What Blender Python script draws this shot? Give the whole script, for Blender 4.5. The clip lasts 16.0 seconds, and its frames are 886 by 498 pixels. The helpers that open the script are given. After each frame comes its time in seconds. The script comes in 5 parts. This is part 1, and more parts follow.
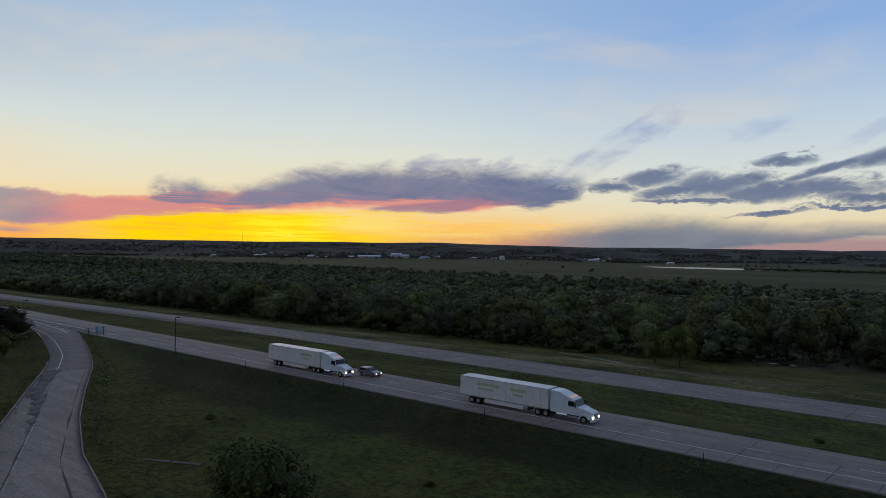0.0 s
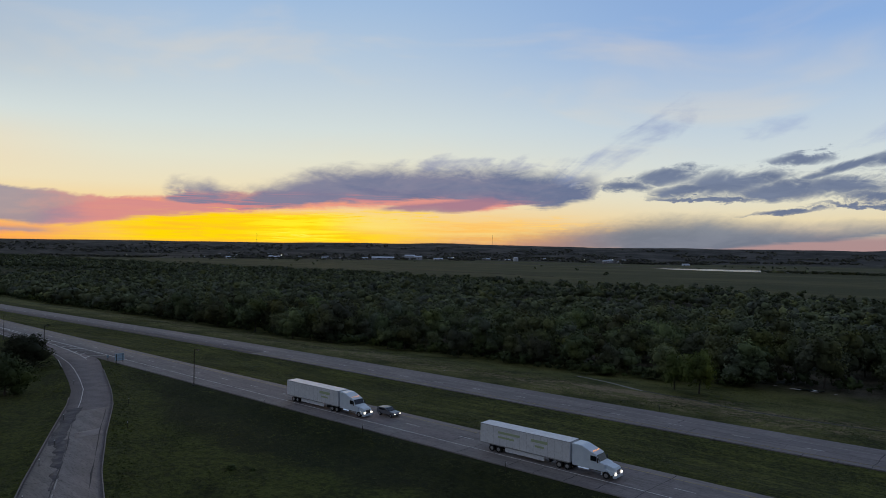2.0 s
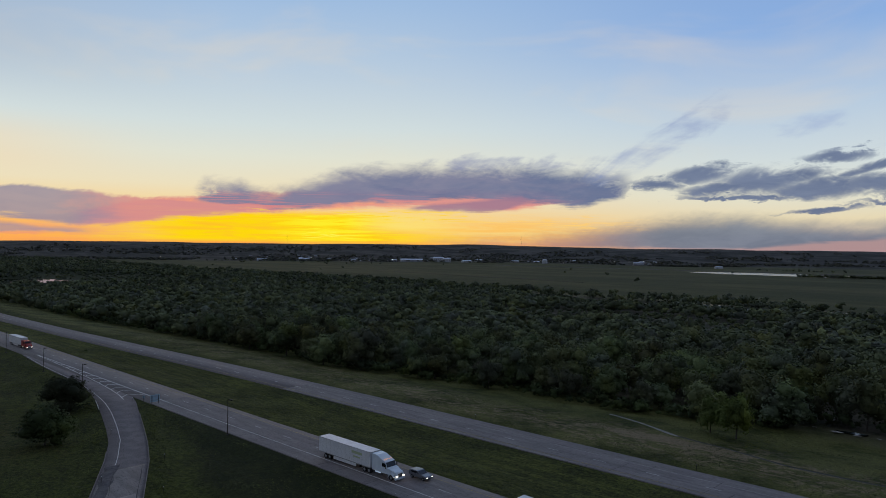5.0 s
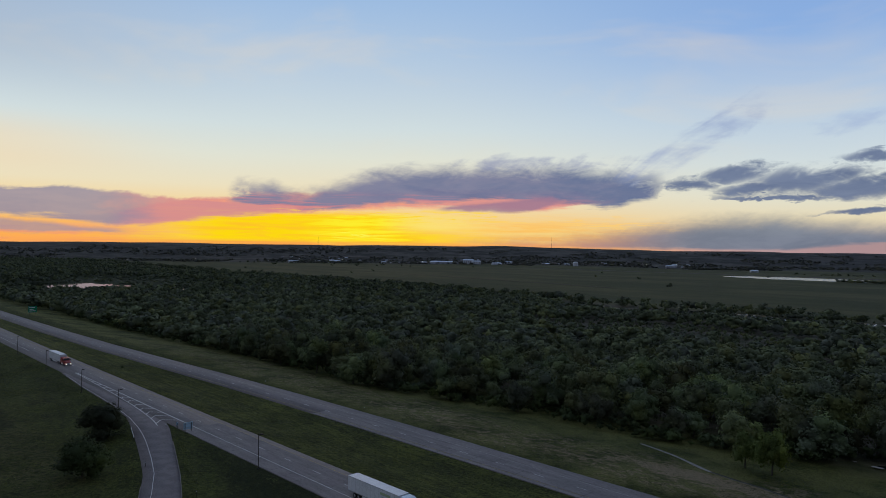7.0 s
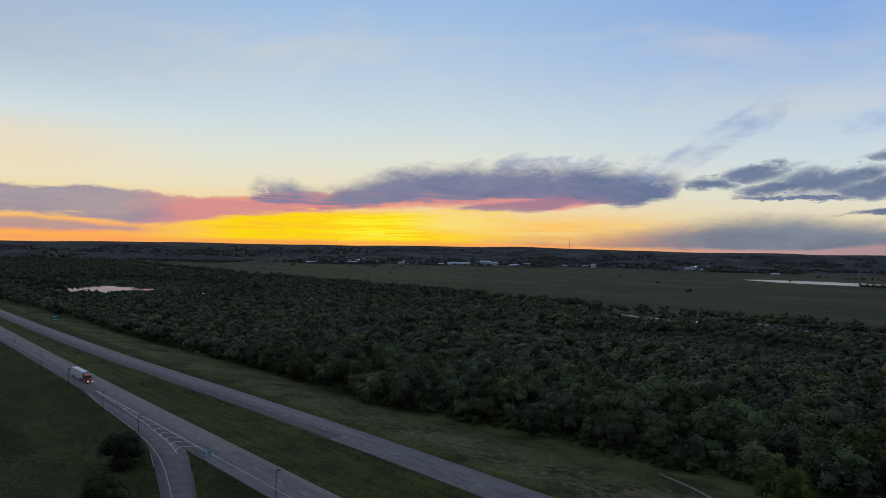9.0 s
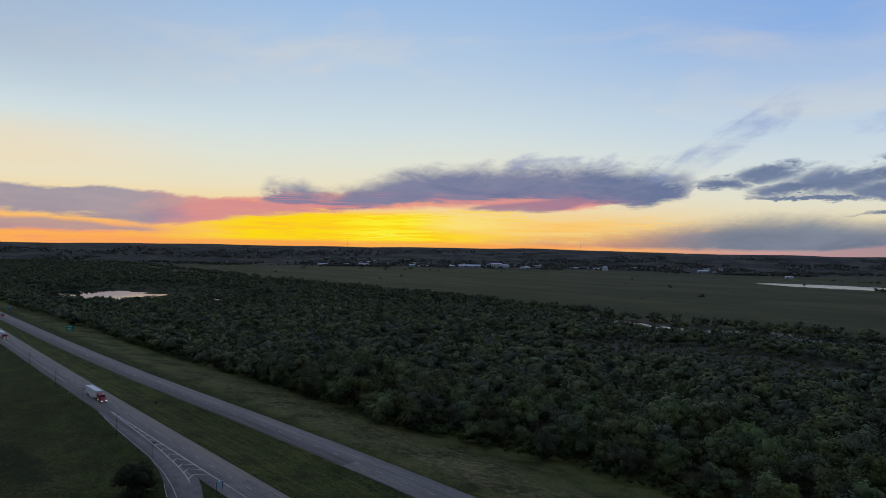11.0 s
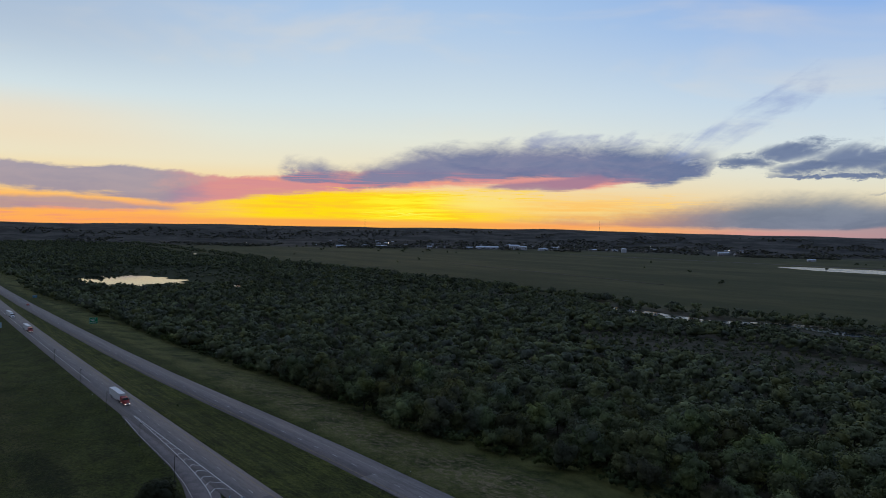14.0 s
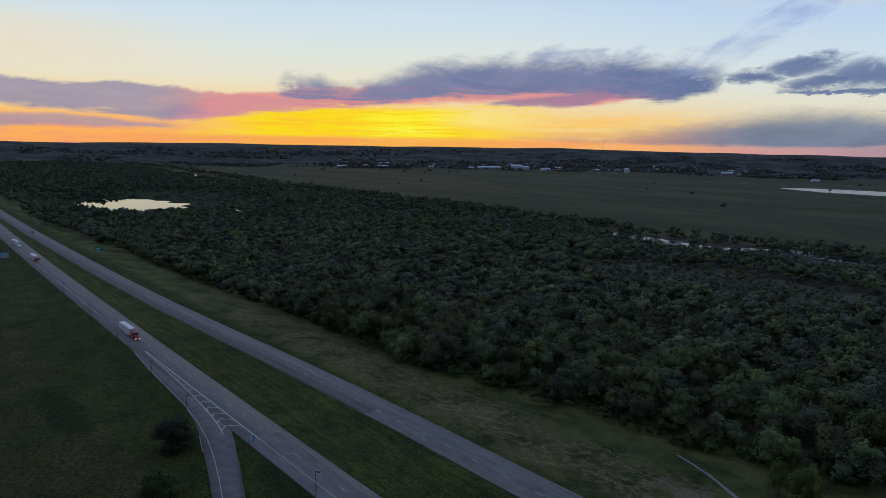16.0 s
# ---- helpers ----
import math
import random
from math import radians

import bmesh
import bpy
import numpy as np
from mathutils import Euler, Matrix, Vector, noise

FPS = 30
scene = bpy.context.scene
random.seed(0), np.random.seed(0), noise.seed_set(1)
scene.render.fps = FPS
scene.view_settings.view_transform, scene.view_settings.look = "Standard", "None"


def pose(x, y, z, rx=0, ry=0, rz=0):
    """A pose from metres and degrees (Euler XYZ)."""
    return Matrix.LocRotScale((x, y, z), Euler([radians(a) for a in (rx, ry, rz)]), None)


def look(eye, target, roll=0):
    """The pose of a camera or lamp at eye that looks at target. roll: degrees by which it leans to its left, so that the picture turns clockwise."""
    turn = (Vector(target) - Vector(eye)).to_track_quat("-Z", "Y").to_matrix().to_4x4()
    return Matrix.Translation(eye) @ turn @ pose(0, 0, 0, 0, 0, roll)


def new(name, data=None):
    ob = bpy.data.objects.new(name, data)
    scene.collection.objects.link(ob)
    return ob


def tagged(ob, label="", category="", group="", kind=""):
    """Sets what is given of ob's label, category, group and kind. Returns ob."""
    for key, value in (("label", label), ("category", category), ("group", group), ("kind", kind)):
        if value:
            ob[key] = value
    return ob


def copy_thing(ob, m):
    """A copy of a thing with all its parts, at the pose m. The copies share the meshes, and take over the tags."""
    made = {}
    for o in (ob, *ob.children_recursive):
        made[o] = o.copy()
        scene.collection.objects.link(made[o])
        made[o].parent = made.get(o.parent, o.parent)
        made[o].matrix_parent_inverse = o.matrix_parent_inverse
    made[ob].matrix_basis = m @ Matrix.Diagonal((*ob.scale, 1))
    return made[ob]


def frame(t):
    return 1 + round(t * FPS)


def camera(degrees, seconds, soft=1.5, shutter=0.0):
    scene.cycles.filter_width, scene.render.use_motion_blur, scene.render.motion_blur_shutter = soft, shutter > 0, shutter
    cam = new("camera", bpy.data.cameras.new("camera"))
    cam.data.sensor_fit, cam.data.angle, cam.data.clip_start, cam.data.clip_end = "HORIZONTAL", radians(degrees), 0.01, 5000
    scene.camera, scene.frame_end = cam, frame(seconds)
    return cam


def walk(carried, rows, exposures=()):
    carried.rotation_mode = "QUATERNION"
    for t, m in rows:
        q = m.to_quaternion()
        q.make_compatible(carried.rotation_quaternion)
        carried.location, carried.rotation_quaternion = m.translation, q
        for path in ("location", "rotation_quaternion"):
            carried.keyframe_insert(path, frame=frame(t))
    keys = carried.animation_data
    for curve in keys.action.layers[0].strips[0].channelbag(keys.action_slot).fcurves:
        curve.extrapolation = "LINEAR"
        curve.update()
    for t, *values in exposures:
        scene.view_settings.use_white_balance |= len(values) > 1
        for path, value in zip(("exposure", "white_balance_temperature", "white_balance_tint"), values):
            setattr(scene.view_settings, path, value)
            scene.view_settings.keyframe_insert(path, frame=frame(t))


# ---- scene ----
cam = camera(66.78, 16.0, 0.82)


def heading(eye, turn, tilt, roll):
    """The pose at eye, turn degrees to the right of the road's direction (-x), tilted up by tilt."""
    a, p = radians(turn), radians(tilt)
    x, y, z = eye
    return look(eye, (x - math.cos(a) * math.cos(p), y + math.sin(a) * math.cos(p), z + math.sin(p)), roll)


# seconds, place, heading, tilt, roll: a drone that climbs nearly straight up
PATH = [
    (0, (58.40, -88.10, 23.85), 50.813, 0.130, 0.781),
    (0.5, (58.09, -88.19, 25.68), 50.702, 0.170, 0.783),
    (1, (57.77, -88.28, 27.56), 50.350, 0.130, 0.780),
    (1.5, (57.46, -88.32, 29.45), 50.020, 0.080, 0.758),
    (2, (57.14, -88.34, 31.30), 49.686, 0.083, 0.712),
    (2.5, (56.86, -88.38, 33.14), 49.396, 0.075, 0.670),
    (3, (56.54, -88.39, 35.00), 49.054, 0.044, 0.684),
    (3.5, (56.23, -88.36, 36.88), 48.683, 0.009, 0.738),
    (4, (56.07, -88.37, 38.92), 48.317, -0.006, 0.693),
    (6.5, (55.78, -87.89, 49.18), 45.326, 0.033, 0.750),
    (7, (55.73, -87.88, 51.31), 44.723, 0.015, 0.776),
    (7.5, (55.65, -87.90, 53.49), 44.150, -0.002, 0.811),
    (8, (55.58, -87.86, 55.72), 43.774, -0.021, 0.853),
    (8.5, (55.48, -87.78, 57.93), 43.504, -0.044, 0.907),
    (9, (55.37, -87.74, 60.11), 43.245, -0.064, 0.959),
    (11.5, (54.91, -87.95, 70.84), 42.081, -0.049, 0.985),
    (12, (54.79, -87.94, 72.87), 41.835, -0.056, 0.999),
    (12.5, (54.64, -87.88, 74.82), 41.581, -0.052, 1.010),
    (13, (54.47, -87.77, 76.72), 41.262, -0.037, 1.015),
    (13.5, (54.31, -87.65, 78.62), 40.983, -0.081, 1.018),
    (14, (54.23, -87.57, 80.54), 40.852, -1.873, 1.019),
    (14.5, (54.25, -87.60, 82.55), 40.780, -4.304, 0.999),
    (15, (54.42, -87.71, 84.73), 40.808, -6.775, 0.986),
    (15.5, (54.81, -87.88, 87.08), 40.799, -8.745, 0.985),
    (16, (55.41, -88.10, 89.52), 40.812, -8.830, 0.979),
]
walk(cam, [(t, heading(eye, turn, tilt, roll)) for t, eye, turn, tilt, roll in PATH],
     [(0, 0.0, 6500, 10), (6, 0.0, 6280, 10), (12.5, 0.0, 6050, 10), (14, 0.04, 6020, 10), (15, 0.04, 5920, 10), (16, 0.03, 5700, 10)])


# ==== light: dusk sky, the sun just gone behind low cloud ====
SUN_AZ = 37.0          # degrees to the right of -x


def srgb(r, g, b):
    return tuple(((c / 255 + 0.055) / 1.055) ** 2.4 if c > 10 else c / 255 / 12.92 for c in (r, g, b)) + (1.0,)


class Wire:
    """A socket with arithmetic, to write node graphs as formulas."""

    def __init__(self, tree, socket):
        self.tree, self.socket = tree, socket

    def op(self, kind, *others, clamp=False):
        node = self.tree.nodes.new("ShaderNodeMath")
        node.operation, node.use_clamp = kind, clamp
        for i, o in enumerate((self, *others)):
            if isinstance(o, Wire):
                self.tree.links.new(o.socket, node.inputs[i])
            else:
                node.inputs[i].default_value = o
        return Wire(self.tree, node.outputs[0])

    def __add__(self, o):
        return self.op("ADD", o)

    def __sub__(self, o):
        return self.op("SUBTRACT", o)

    def __mul__(self, o):
        return self.op("MULTIPLY", o)

    def step(self, low, high):
        node = self.tree.nodes.new("ShaderNodeMapRange")
        node.interpolation_type = "SMOOTHSTEP"
        self.tree.links.new(self.socket, node.inputs["Value"])
        node.inputs["From Min"].default_value, node.inputs["From Max"].default_value = low, high
        return Wire(self.tree, node.outputs["Result"])


def mix(tree, fac, a, b):
    node = tree.nodes.new("ShaderNodeMix")
    node.data_type = "RGBA"
    for socket, v in ((node.inputs[0], fac), (node.inputs[6], a), (node.inputs[7], b)):
        if isinstance(v, Wire):
            tree.links.new(v.socket, socket)
        else:
            socket.default_value = v
    return Wire(tree, node.outputs[2])


def combine(tree, x, y, z=0.0):
    node = tree.nodes.new("ShaderNodeCombineXYZ")
    for socket, v in zip(node.inputs, (x, y, z)):
        if isinstance(v, Wire):
            tree.links.new(v.socket, socket)
        else:
            socket.default_value = v
    return Wire(tree, node.outputs[0])


def fbm(tree, vector, scale, detail=5.0, rough=0.55, distort=0.0):
    node = tree.nodes.new("ShaderNodeTexNoise")
    node.inputs["Scale"].default_value, node.inputs["Detail"].default_value = scale, detail
    node.inputs["Roughness"].default_value, node.inputs["Distortion"].default_value = rough, distort
    if vector is not None:
        tree.links.new(vector.socket, node.inputs["Vector"])
    return Wire(tree, node.outputs[0])


def ramp(tree, fac, stops):
    node = tree.nodes.new("ShaderNodeValToRGB")
    els = node.color_ramp.elements
    while len(els) < len(stops):
        els.new(0.5)
    for e, (at, colour) in zip(els, stops):
        e.position, e.color = at, colour
    tree.links.new(fac.socket, node.inputs[0])
    return Wire(tree, node.outputs[0])


def build_sky():
    world = bpy.data.worlds.new("dusk_sky")
    scene.world = world
    world.use_nodes = True
    tree = world.node_tree
    background = next(n for n in tree.nodes if n.type == "BACKGROUND")
    coord = tree.nodes.new("ShaderNodeTexCoord")
    split = tree.nodes.new("ShaderNodeSeparateXYZ")
    tree.links.new(coord.outputs["Generated"], split.inputs[0])
    dx, dy, dz = (Wire(tree, split.outputs[i]) for i in range(3))
    u = dy.op("ARCTAN2", dx * -1.0) * 57.2958            # azimuth, degrees
    v = dz.op("ARCSINE") * 57.2958                       # elevation, degrees

    def stops(*rows):
        return [(min(1.0, (e / 90) ** 0.5), srgb(*c)) for e, c in rows]

    height = v.op("MAXIMUM", 0.0).op("DIVIDE", 90.0).op("POWER", 0.5)
    sunward = ramp(tree, height, stops((0, (252, 150, 84)), (1.2, (255, 186, 70)), (3.2, (248, 212, 146)), (5, (238, 224, 188)), (7.5, (226, 226, 208)),
                                       (10, (211, 221, 219)), (14, (190, 206, 219)), (20, (160, 188, 220)), (32, (146, 168, 202)), (90, (124, 132, 152))))
    aside = ramp(tree, height, stops((0, (196, 150, 148)), (1.0, (178, 158, 156)), (2.6, (232, 216, 178)), (4.5, (226, 224, 204)), (7, (210, 219, 218)),
                                     (11, (186, 204, 221)), (17, (140, 174, 220)), (30, (128, 156, 202)), (90, (124, 132, 152))))
    behind = ramp(tree, height, stops((0, (32, 36, 48)), (5, (46, 52, 66)), (12, (74, 82, 100)), (30, (116, 124, 143)), (90, (132, 139, 155))))
    off = (u - SUN_AZ).op("ABSOLUTE")
    sky = mix(tree, u.step(40, 76), sunward, aside)
    sky = mix(tree, off.step(62, 130), sky, behind)

    # greyer aloft and warmer low down, well to the left of the glow
    sky = mix(tree, u.step(32, 6) * u.step(-40, -15) * v.step(9, 15) * 0.4, sky, srgb(160, 168, 180))
    sky = mix(tree, u.step(26, 8) * u.step(-25, -8) * v.step(4.5, 6.5) * v.step(10, 7.5) * 0.32, sky, srgb(250, 208, 150))

    # a large slow variation and thin high veils
    veil = fbm(tree, combine(tree, u * 0.05, v * 0.16, 3.0), 1.0, 4.0, 0.55, 0.6)
    sky = mix(tree, veil.step(0.5, 0.8) * v.step(5, 9) * (off.step(70, 30)) * 0.35, sky, srgb(236, 216, 184))

    def blob(u0, v0, ru, rv, lean=0.0, at_u=None, at_v=None):
        a, b = (at_u or u) - u0, (at_v or v) - v0
        if lean:
            a, b = a * math.cos(lean) + b * math.sin(lean), b * math.cos(lean) - a * math.sin(lean)
        a, b = a * (1 / ru), b * (1 / rv)
        return (a * a + b * b) * -1.0 + 1.0

    # cloud layers between a top line and a base line, each given as (azimuth, elevation)
    def line(points):
        return ramp(tree, u.op("DIVIDE", 120.0), [(max(0.0, a / 120), (e / 12, e / 12, e / 12, 1)) for a, e in points]) * 12.0

    def layer(top, base, ragged, soft, under_ragged, under_soft, first=None, last=None):
        upper = line(top) + 0.25 + puff * ragged + curl * (ragged * 0.45) + hair * (ragged * 0.7)
        lower = line(base) - 0.2 + lines * under_ragged + puff * (under_ragged * 1.2)
        shape = (upper - v).step(0.0, soft) * (v - lower).step(0.0, under_soft)
        if top[0][0] > 9:
            shape = shape * u.step(top[0][0] - 0.3, top[0][0] + 1.5)
        if top[-1][0] < 83:
            shape = shape * u.step(top[-1][0] + 0.3, top[-1][0] - 1.5)
        if first is not None:
            shape = shape * (u + puff * 8.0 + curl * 4.0).step(first, first + 2.6)
        return shape if last is None else shape * (u + puff * 9.0 + curl * 5.0).step(last, last - 4.0)

    puff = fbm(tree, combine(tree, u * 0.22, v * 0.75, 3.0), 1.0, 7.0, 0.62, 0.4) - 0.5
    curl = fbm(tree, combine(tree, u * 0.75, v * 1.5, 5.0), 1.0, 6.0, 0.65, 0.8) - 0.5
    lines = fbm(tree, combine(tree, u * 0.16, v * 2.6, 1.5), 1.0, 6.0, 0.62, 0.5) - 0.5
    threads = fbm(tree, combine(tree, u * 0.30, v * 5.5, 8.5), 1.0, 4.0, 0.6, 1.2) - 0.5

    lean = 0.62
    along = u * (0.10 * math.cos(lean)) + v * (0.10 * math.sin(lean))
    across = v * (1.0 * math.cos(lean)) - u * (1.0 * math.sin(lean))
    hair = fbm(tree, combine(tree, along, across * 0.42, 2.0), 1.0, 7.0, 0.62, 0.5) - 0.5

    # yellow light low over the horizon, paler to the right of the sun, orange to its left
    wash = (u.step(10, 24)) * u.step(66, 52) * (v + lines * 1.2).step(3.2, 1.6)
    sky = mix(tree, wash * 0.85, sky, mix(tree, lines.step(-0.1, 0.15), srgb(255, 196, 96), srgb(252, 216, 128)))
    left_wash = u.step(27, 18) * u.step(-30, 2) * (v + lines * 1.4).step(2.6, 1.0)
    sky = mix(tree, left_wash * 0.8, sky, mix(tree, lines.step(-0.08, 0.12), srgb(255, 172, 84), srgb(240, 148, 116)))
    core = (u + puff * 8.0).step(16.5, 26.5) * (u + puff * 8.0).step(52, 41) * (v + threads * 1.1).step(3.25, 2.55)
    yellow = mix(tree, lines.step(-0.06, 0.16), srgb(255, 216, 6), srgb(255, 196, 36))
    yellow = mix(tree, (u - 38.0).op("ABSOLUTE").step(7, 1) * lines.step(0.05, -0.10), yellow, srgb(255, 236, 40))
    yellow = mix(tree, u.step(38.5, 44.5) * v.step(1.0, 2.0), yellow, srgb(253, 226, 118))
    sky = mix(tree, core, sky, yellow)
    spark = (u - 37.0).op("ABSOLUTE").step(4.0, 0.5) * (v - 1.05).op("ABSOLUTE").step(0.45, 0.05) * threads.step(0.02, 0.14)
    sky = mix(tree, spark, sky, srgb(255, 246, 90))
    sky = mix(tree, v.step(0.75, 0.25) * off.step(30, 12) * 0.75, sky, srgb(248, 150, 84))

    # rose underlit layer with yellow threads along its lower edge
    rose = layer([(18.07, 2.48), (21.6, 3.3), (24.61, 3.79), (28.62, 4.1), (33.74, 4.54), (41.95, 4.99), (49.59, 5.06), (54.4, 5.02), (56.56, 4.8), (57.76, 4.0)], [(18.08, 1.35), (21.62, 1.62), (23.48, 2.02), (26.2, 2.59), (28.63, 2.81), (33.76, 2.89), (38.26, 3.2), (43.86, 3.52), (49.61, 3.34), (53.47, 3.19), (55.38, 3.6), (57.76, 4.0)], 1.2, 0.5, 0.9, 0.5)
    sky = mix(tree, rose * 0.92, sky, mix(tree, lines.step(-0.14, 0.10), srgb(248, 156, 120), srgb(220, 140, 136)))
    gold = off.step(17, 9) * (v - 2.75).op("ABSOLUTE").step(0.75, 0.2) * threads.step(0.02, 0.10)
    sky = mix(tree, gold * 0.85, sky, srgb(255, 214, 30))

    # the dark bank, blue-grey above and rose in streaks below
    bank = layer([(26.19, 3.69), (26.81, 4.68), (27.57, 5.46), (30.48, 5.71), (31.64, 5.09), (33.07, 5.01), (34.6, 5.67), (36.84, 6.32), (39.12, 6.97), (43.81, 7.36), (49.56, 7.54), (54.37, 7.59), (56.53, 7.26), (58.67, 6.93), (61.02, 6.83), (62.78, 7.0), (63.16, 6.2)], [(26.19, 3.69), (28.62, 3.29), (30.72, 3.33), (32.88, 3.0), (35.53, 3.08), (38.25, 3.53), (41.96, 3.92), (46.72, 3.98), (49.6, 4.17), (51.53, 4.1), (53.93, 3.84), (57.76, 3.63), (59.42, 3.59), (61.05, 3.87), (62.44, 4.16), (63.16, 6.2)], 1.8, 1.8, 1.3, 0.6, 25.6, 65.4)
    dark = mix(tree, (puff + u * 0.012).step(0.40, 0.86), srgb(128, 128, 152), srgb(98, 111, 144))
    dark = mix(tree, curl.step(-0.05, 0.25) * 0.2, dark, srgb(120, 129, 158))
    under = (v + lines * 3.2 + puff * 1.5).step(4.9, 3.9) * off.step(24, 12) * lines.step(-0.04, 0.10)
    sky = mix(tree, bank * 0.97, sky, mix(tree, under * 0.8, dark, srgb(226, 132, 128)))
    sky = mix(tree, layer([(43.87, 3.33), (46.25, 3.66), (48.64, 3.9), (51.53, 4.23), (53.93, 4.45), (55.14, 3.98)], [(43.87, 3.33), (46.73, 3.34), (49.62, 3.19), (52.02, 3.32), (53.94, 3.78), (55.14, 3.98)], 0.5, 0.35, 0.5, 0.3) * 0.85, sky, srgb(158, 122, 142))

    # lavender bank on the left with orange gaps under it
    left = layer([(7.81, 4.19), (10.22, 4.18), (11.66, 3.98), (13.13, 4.2), (15.23, 4.32), (17.42, 4.13), (20.3, 3.92), (23.31, 3.63), (26.86, 3.53), (29.61, 3.29), (32.41, 3.09)], [(7.83, 2.34), (9.9, 2.2), (12.79, 2.07), (15.86, 1.84), (18.68, 1.44), (20.76, 1.46), (23.34, 1.9), (26.43, 2.36), (29.62, 2.73), (32.41, 3.09)], 1.1, 0.4, 0.9, 0.5)
    left = left.op("MAXIMUM", layer([(7.84, 1.7), (10.61, 1.73), (13.55, 1.67), (16.66, 1.21), (19.93, 1.08)], [(7.85, 0.98), (10.62, 0.98), (13.56, 0.9), (16.67, 0.99), (19.93, 0.99)], 0.5, 0.4, 0.6, 0.3) * 0.8)
    rosy = (u + puff * 6.0).step(17, 23) * 0.8
    sky = mix(tree, left * 0.88, sky, mix(tree, rosy, mix(tree, puff.step(-0.15, 0.2), srgb(146, 138, 156), srgb(160, 146, 158)), srgb(226, 142, 134)))

    # broken banks on the right
    def tuft_of(u0, v0, ru, rv, lean=0.0):
        return blob(u0, v0, ru, rv, lean, u + puff * 6.5 + curl * 3.4, v + puff * 1.7 + curl * 1.0 + hair * 1.2)

    def gather(parts):
        shape = parts[0]
        for p in parts[1:]:
            shape = shape.op("SMOOTH_MAX", p, 0.12)
        return shape

    right = gather([tuft_of(68.3, 6.15, 2.5, 0.62, 0.12), tuft_of(72.8, 5.6, 3.4, 0.95, 0.1), tuft_of(76.5, 4.9, 3.5, 0.75), tuft_of(80.5, 5.05, 3.6, 0.75), tuft_of(69.8, 5.05, 3.2, 0.45, 0.12),
                    tuft_of(71.0, 4.3, 4.4, 0.2), tuft_of(78.0, 7.25, 2.0, 0.5), tuft_of(80.5, 6.5, 4.0, 0.28, 0.3), tuft_of(84.5, 7.3, 3.0, 0.6, 0.25), tuft_of(83.8, 4.2, 4.4, 0.42), tuft_of(82.5, 3.55, 4.2, 0.16),
                    tuft_of(76.4, 3.1, 2.6, 0.2, 0.06), tuft_of(64.8, 5.3, 2.0, 0.55), tuft_of(90, 3.6, 5, 0.5), tuft_of(94.0, 6.2, 8.0, 1.1)])
    shade = mix(tree, puff.step(-0.2, 0.25), srgb(92, 107, 138), srgb(112, 125, 152))
    sky = mix(tree, right.step(-1.0, 0.9) * 0.95, sky, shade)

    # grey haze low on the right, with a rosy strip under it
    strip = u.step(66, 76) * v.step(1.6, 0.9) * off.step(90, 60)
    sky = mix(tree, strip * 0.85, sky, srgb(172, 140, 140))
    haze = layer([(44.85, 0.67), (48.68, 1.26), (53.01, 1.36), (57.79, 1.9), (61.08, 2.4), (65.2, 3.16), (69.19, 3.38), (74.23, 2.95), (78.92, 2.65), (84.18, 2.67)], [(44.85, 0.67), (48.69, 0.53), (56.38, 0.35), (70.09, 0.24), (73.86, 0.56), (78.19, 0.95), (84.19, 1.46)], 1.4, 2.0, 0.5, 0.35)
    sky = mix(tree, haze * 0.92, sky, mix(tree, u.step(52, 66), srgb(196, 140, 122), mix(tree, puff.step(-0.15, 0.15), srgb(108, 119, 135), srgb(122, 131, 145))))
    blaze = u.step(46, 52) * u.step(66, 58) * (v - 2.25).op("ABSOLUTE").step(0.95, 0.3) * threads.step(0.0, 0.12)
    sky = mix(tree, blaze * 0.75, sky, srgb(255, 206, 112))

    # hair-like wisps that lean up to the right
    wisp = (blob(66.0, 8.9, 7.0, 1.6, 0.56).op("SMOOTH_MAX", blob(62.6, 7.3, 4.2, 1.2, 0.5), 0.2) + hair * 4.6 + puff * 2.6).step(0.0, 1.7)
    sky = mix(tree, wisp * 0.7, sky, srgb(142, 156, 194))
    veils = gather([blob(75.6, 9.6, 3.0, 1.0, 0.15), blob(83.0, 8.9, 4.0, 0.7, 0.35)])
    sky = mix(tree, (veils + hair * 3.0 + puff * 3.0).step(0.1, 1.8) * 0.5, sky, srgb(150, 168, 206))
    fray = (blob(53, 7.3, 10, 0.8) + hair * 4.0 + puff * 3.4).step(0.1, 1.5)
    sky = mix(tree, fray * 0.55, sky, srgb(138, 144, 178))

    ground = v.step(-0.4, -3.0)
    sky = mix(tree, ground, sky, srgb(40, 44, 40))
    tree.links.new(sky.socket, background.inputs["Color"])
    background.inputs["Strength"].default_value = SKY_STRENGTH
    world.cycles.sampling_method, world.cycles.sample_map_resolution = "MANUAL", 1024


SKY_STRENGTH = 1.0
scene.view_settings.exposure = 0.0
build_sky()
sun = new("sun", bpy.data.lights.new("sun", "SUN"))
sun.data.energy, sun.data.angle, sun.data.color = 0.12, radians(12), (1.0, 0.62, 0.34)
sun.matrix_world = look((0, 0, 0), (math.cos(radians(SUN_AZ)), -math.sin(radians(SUN_AZ)), -0.07))


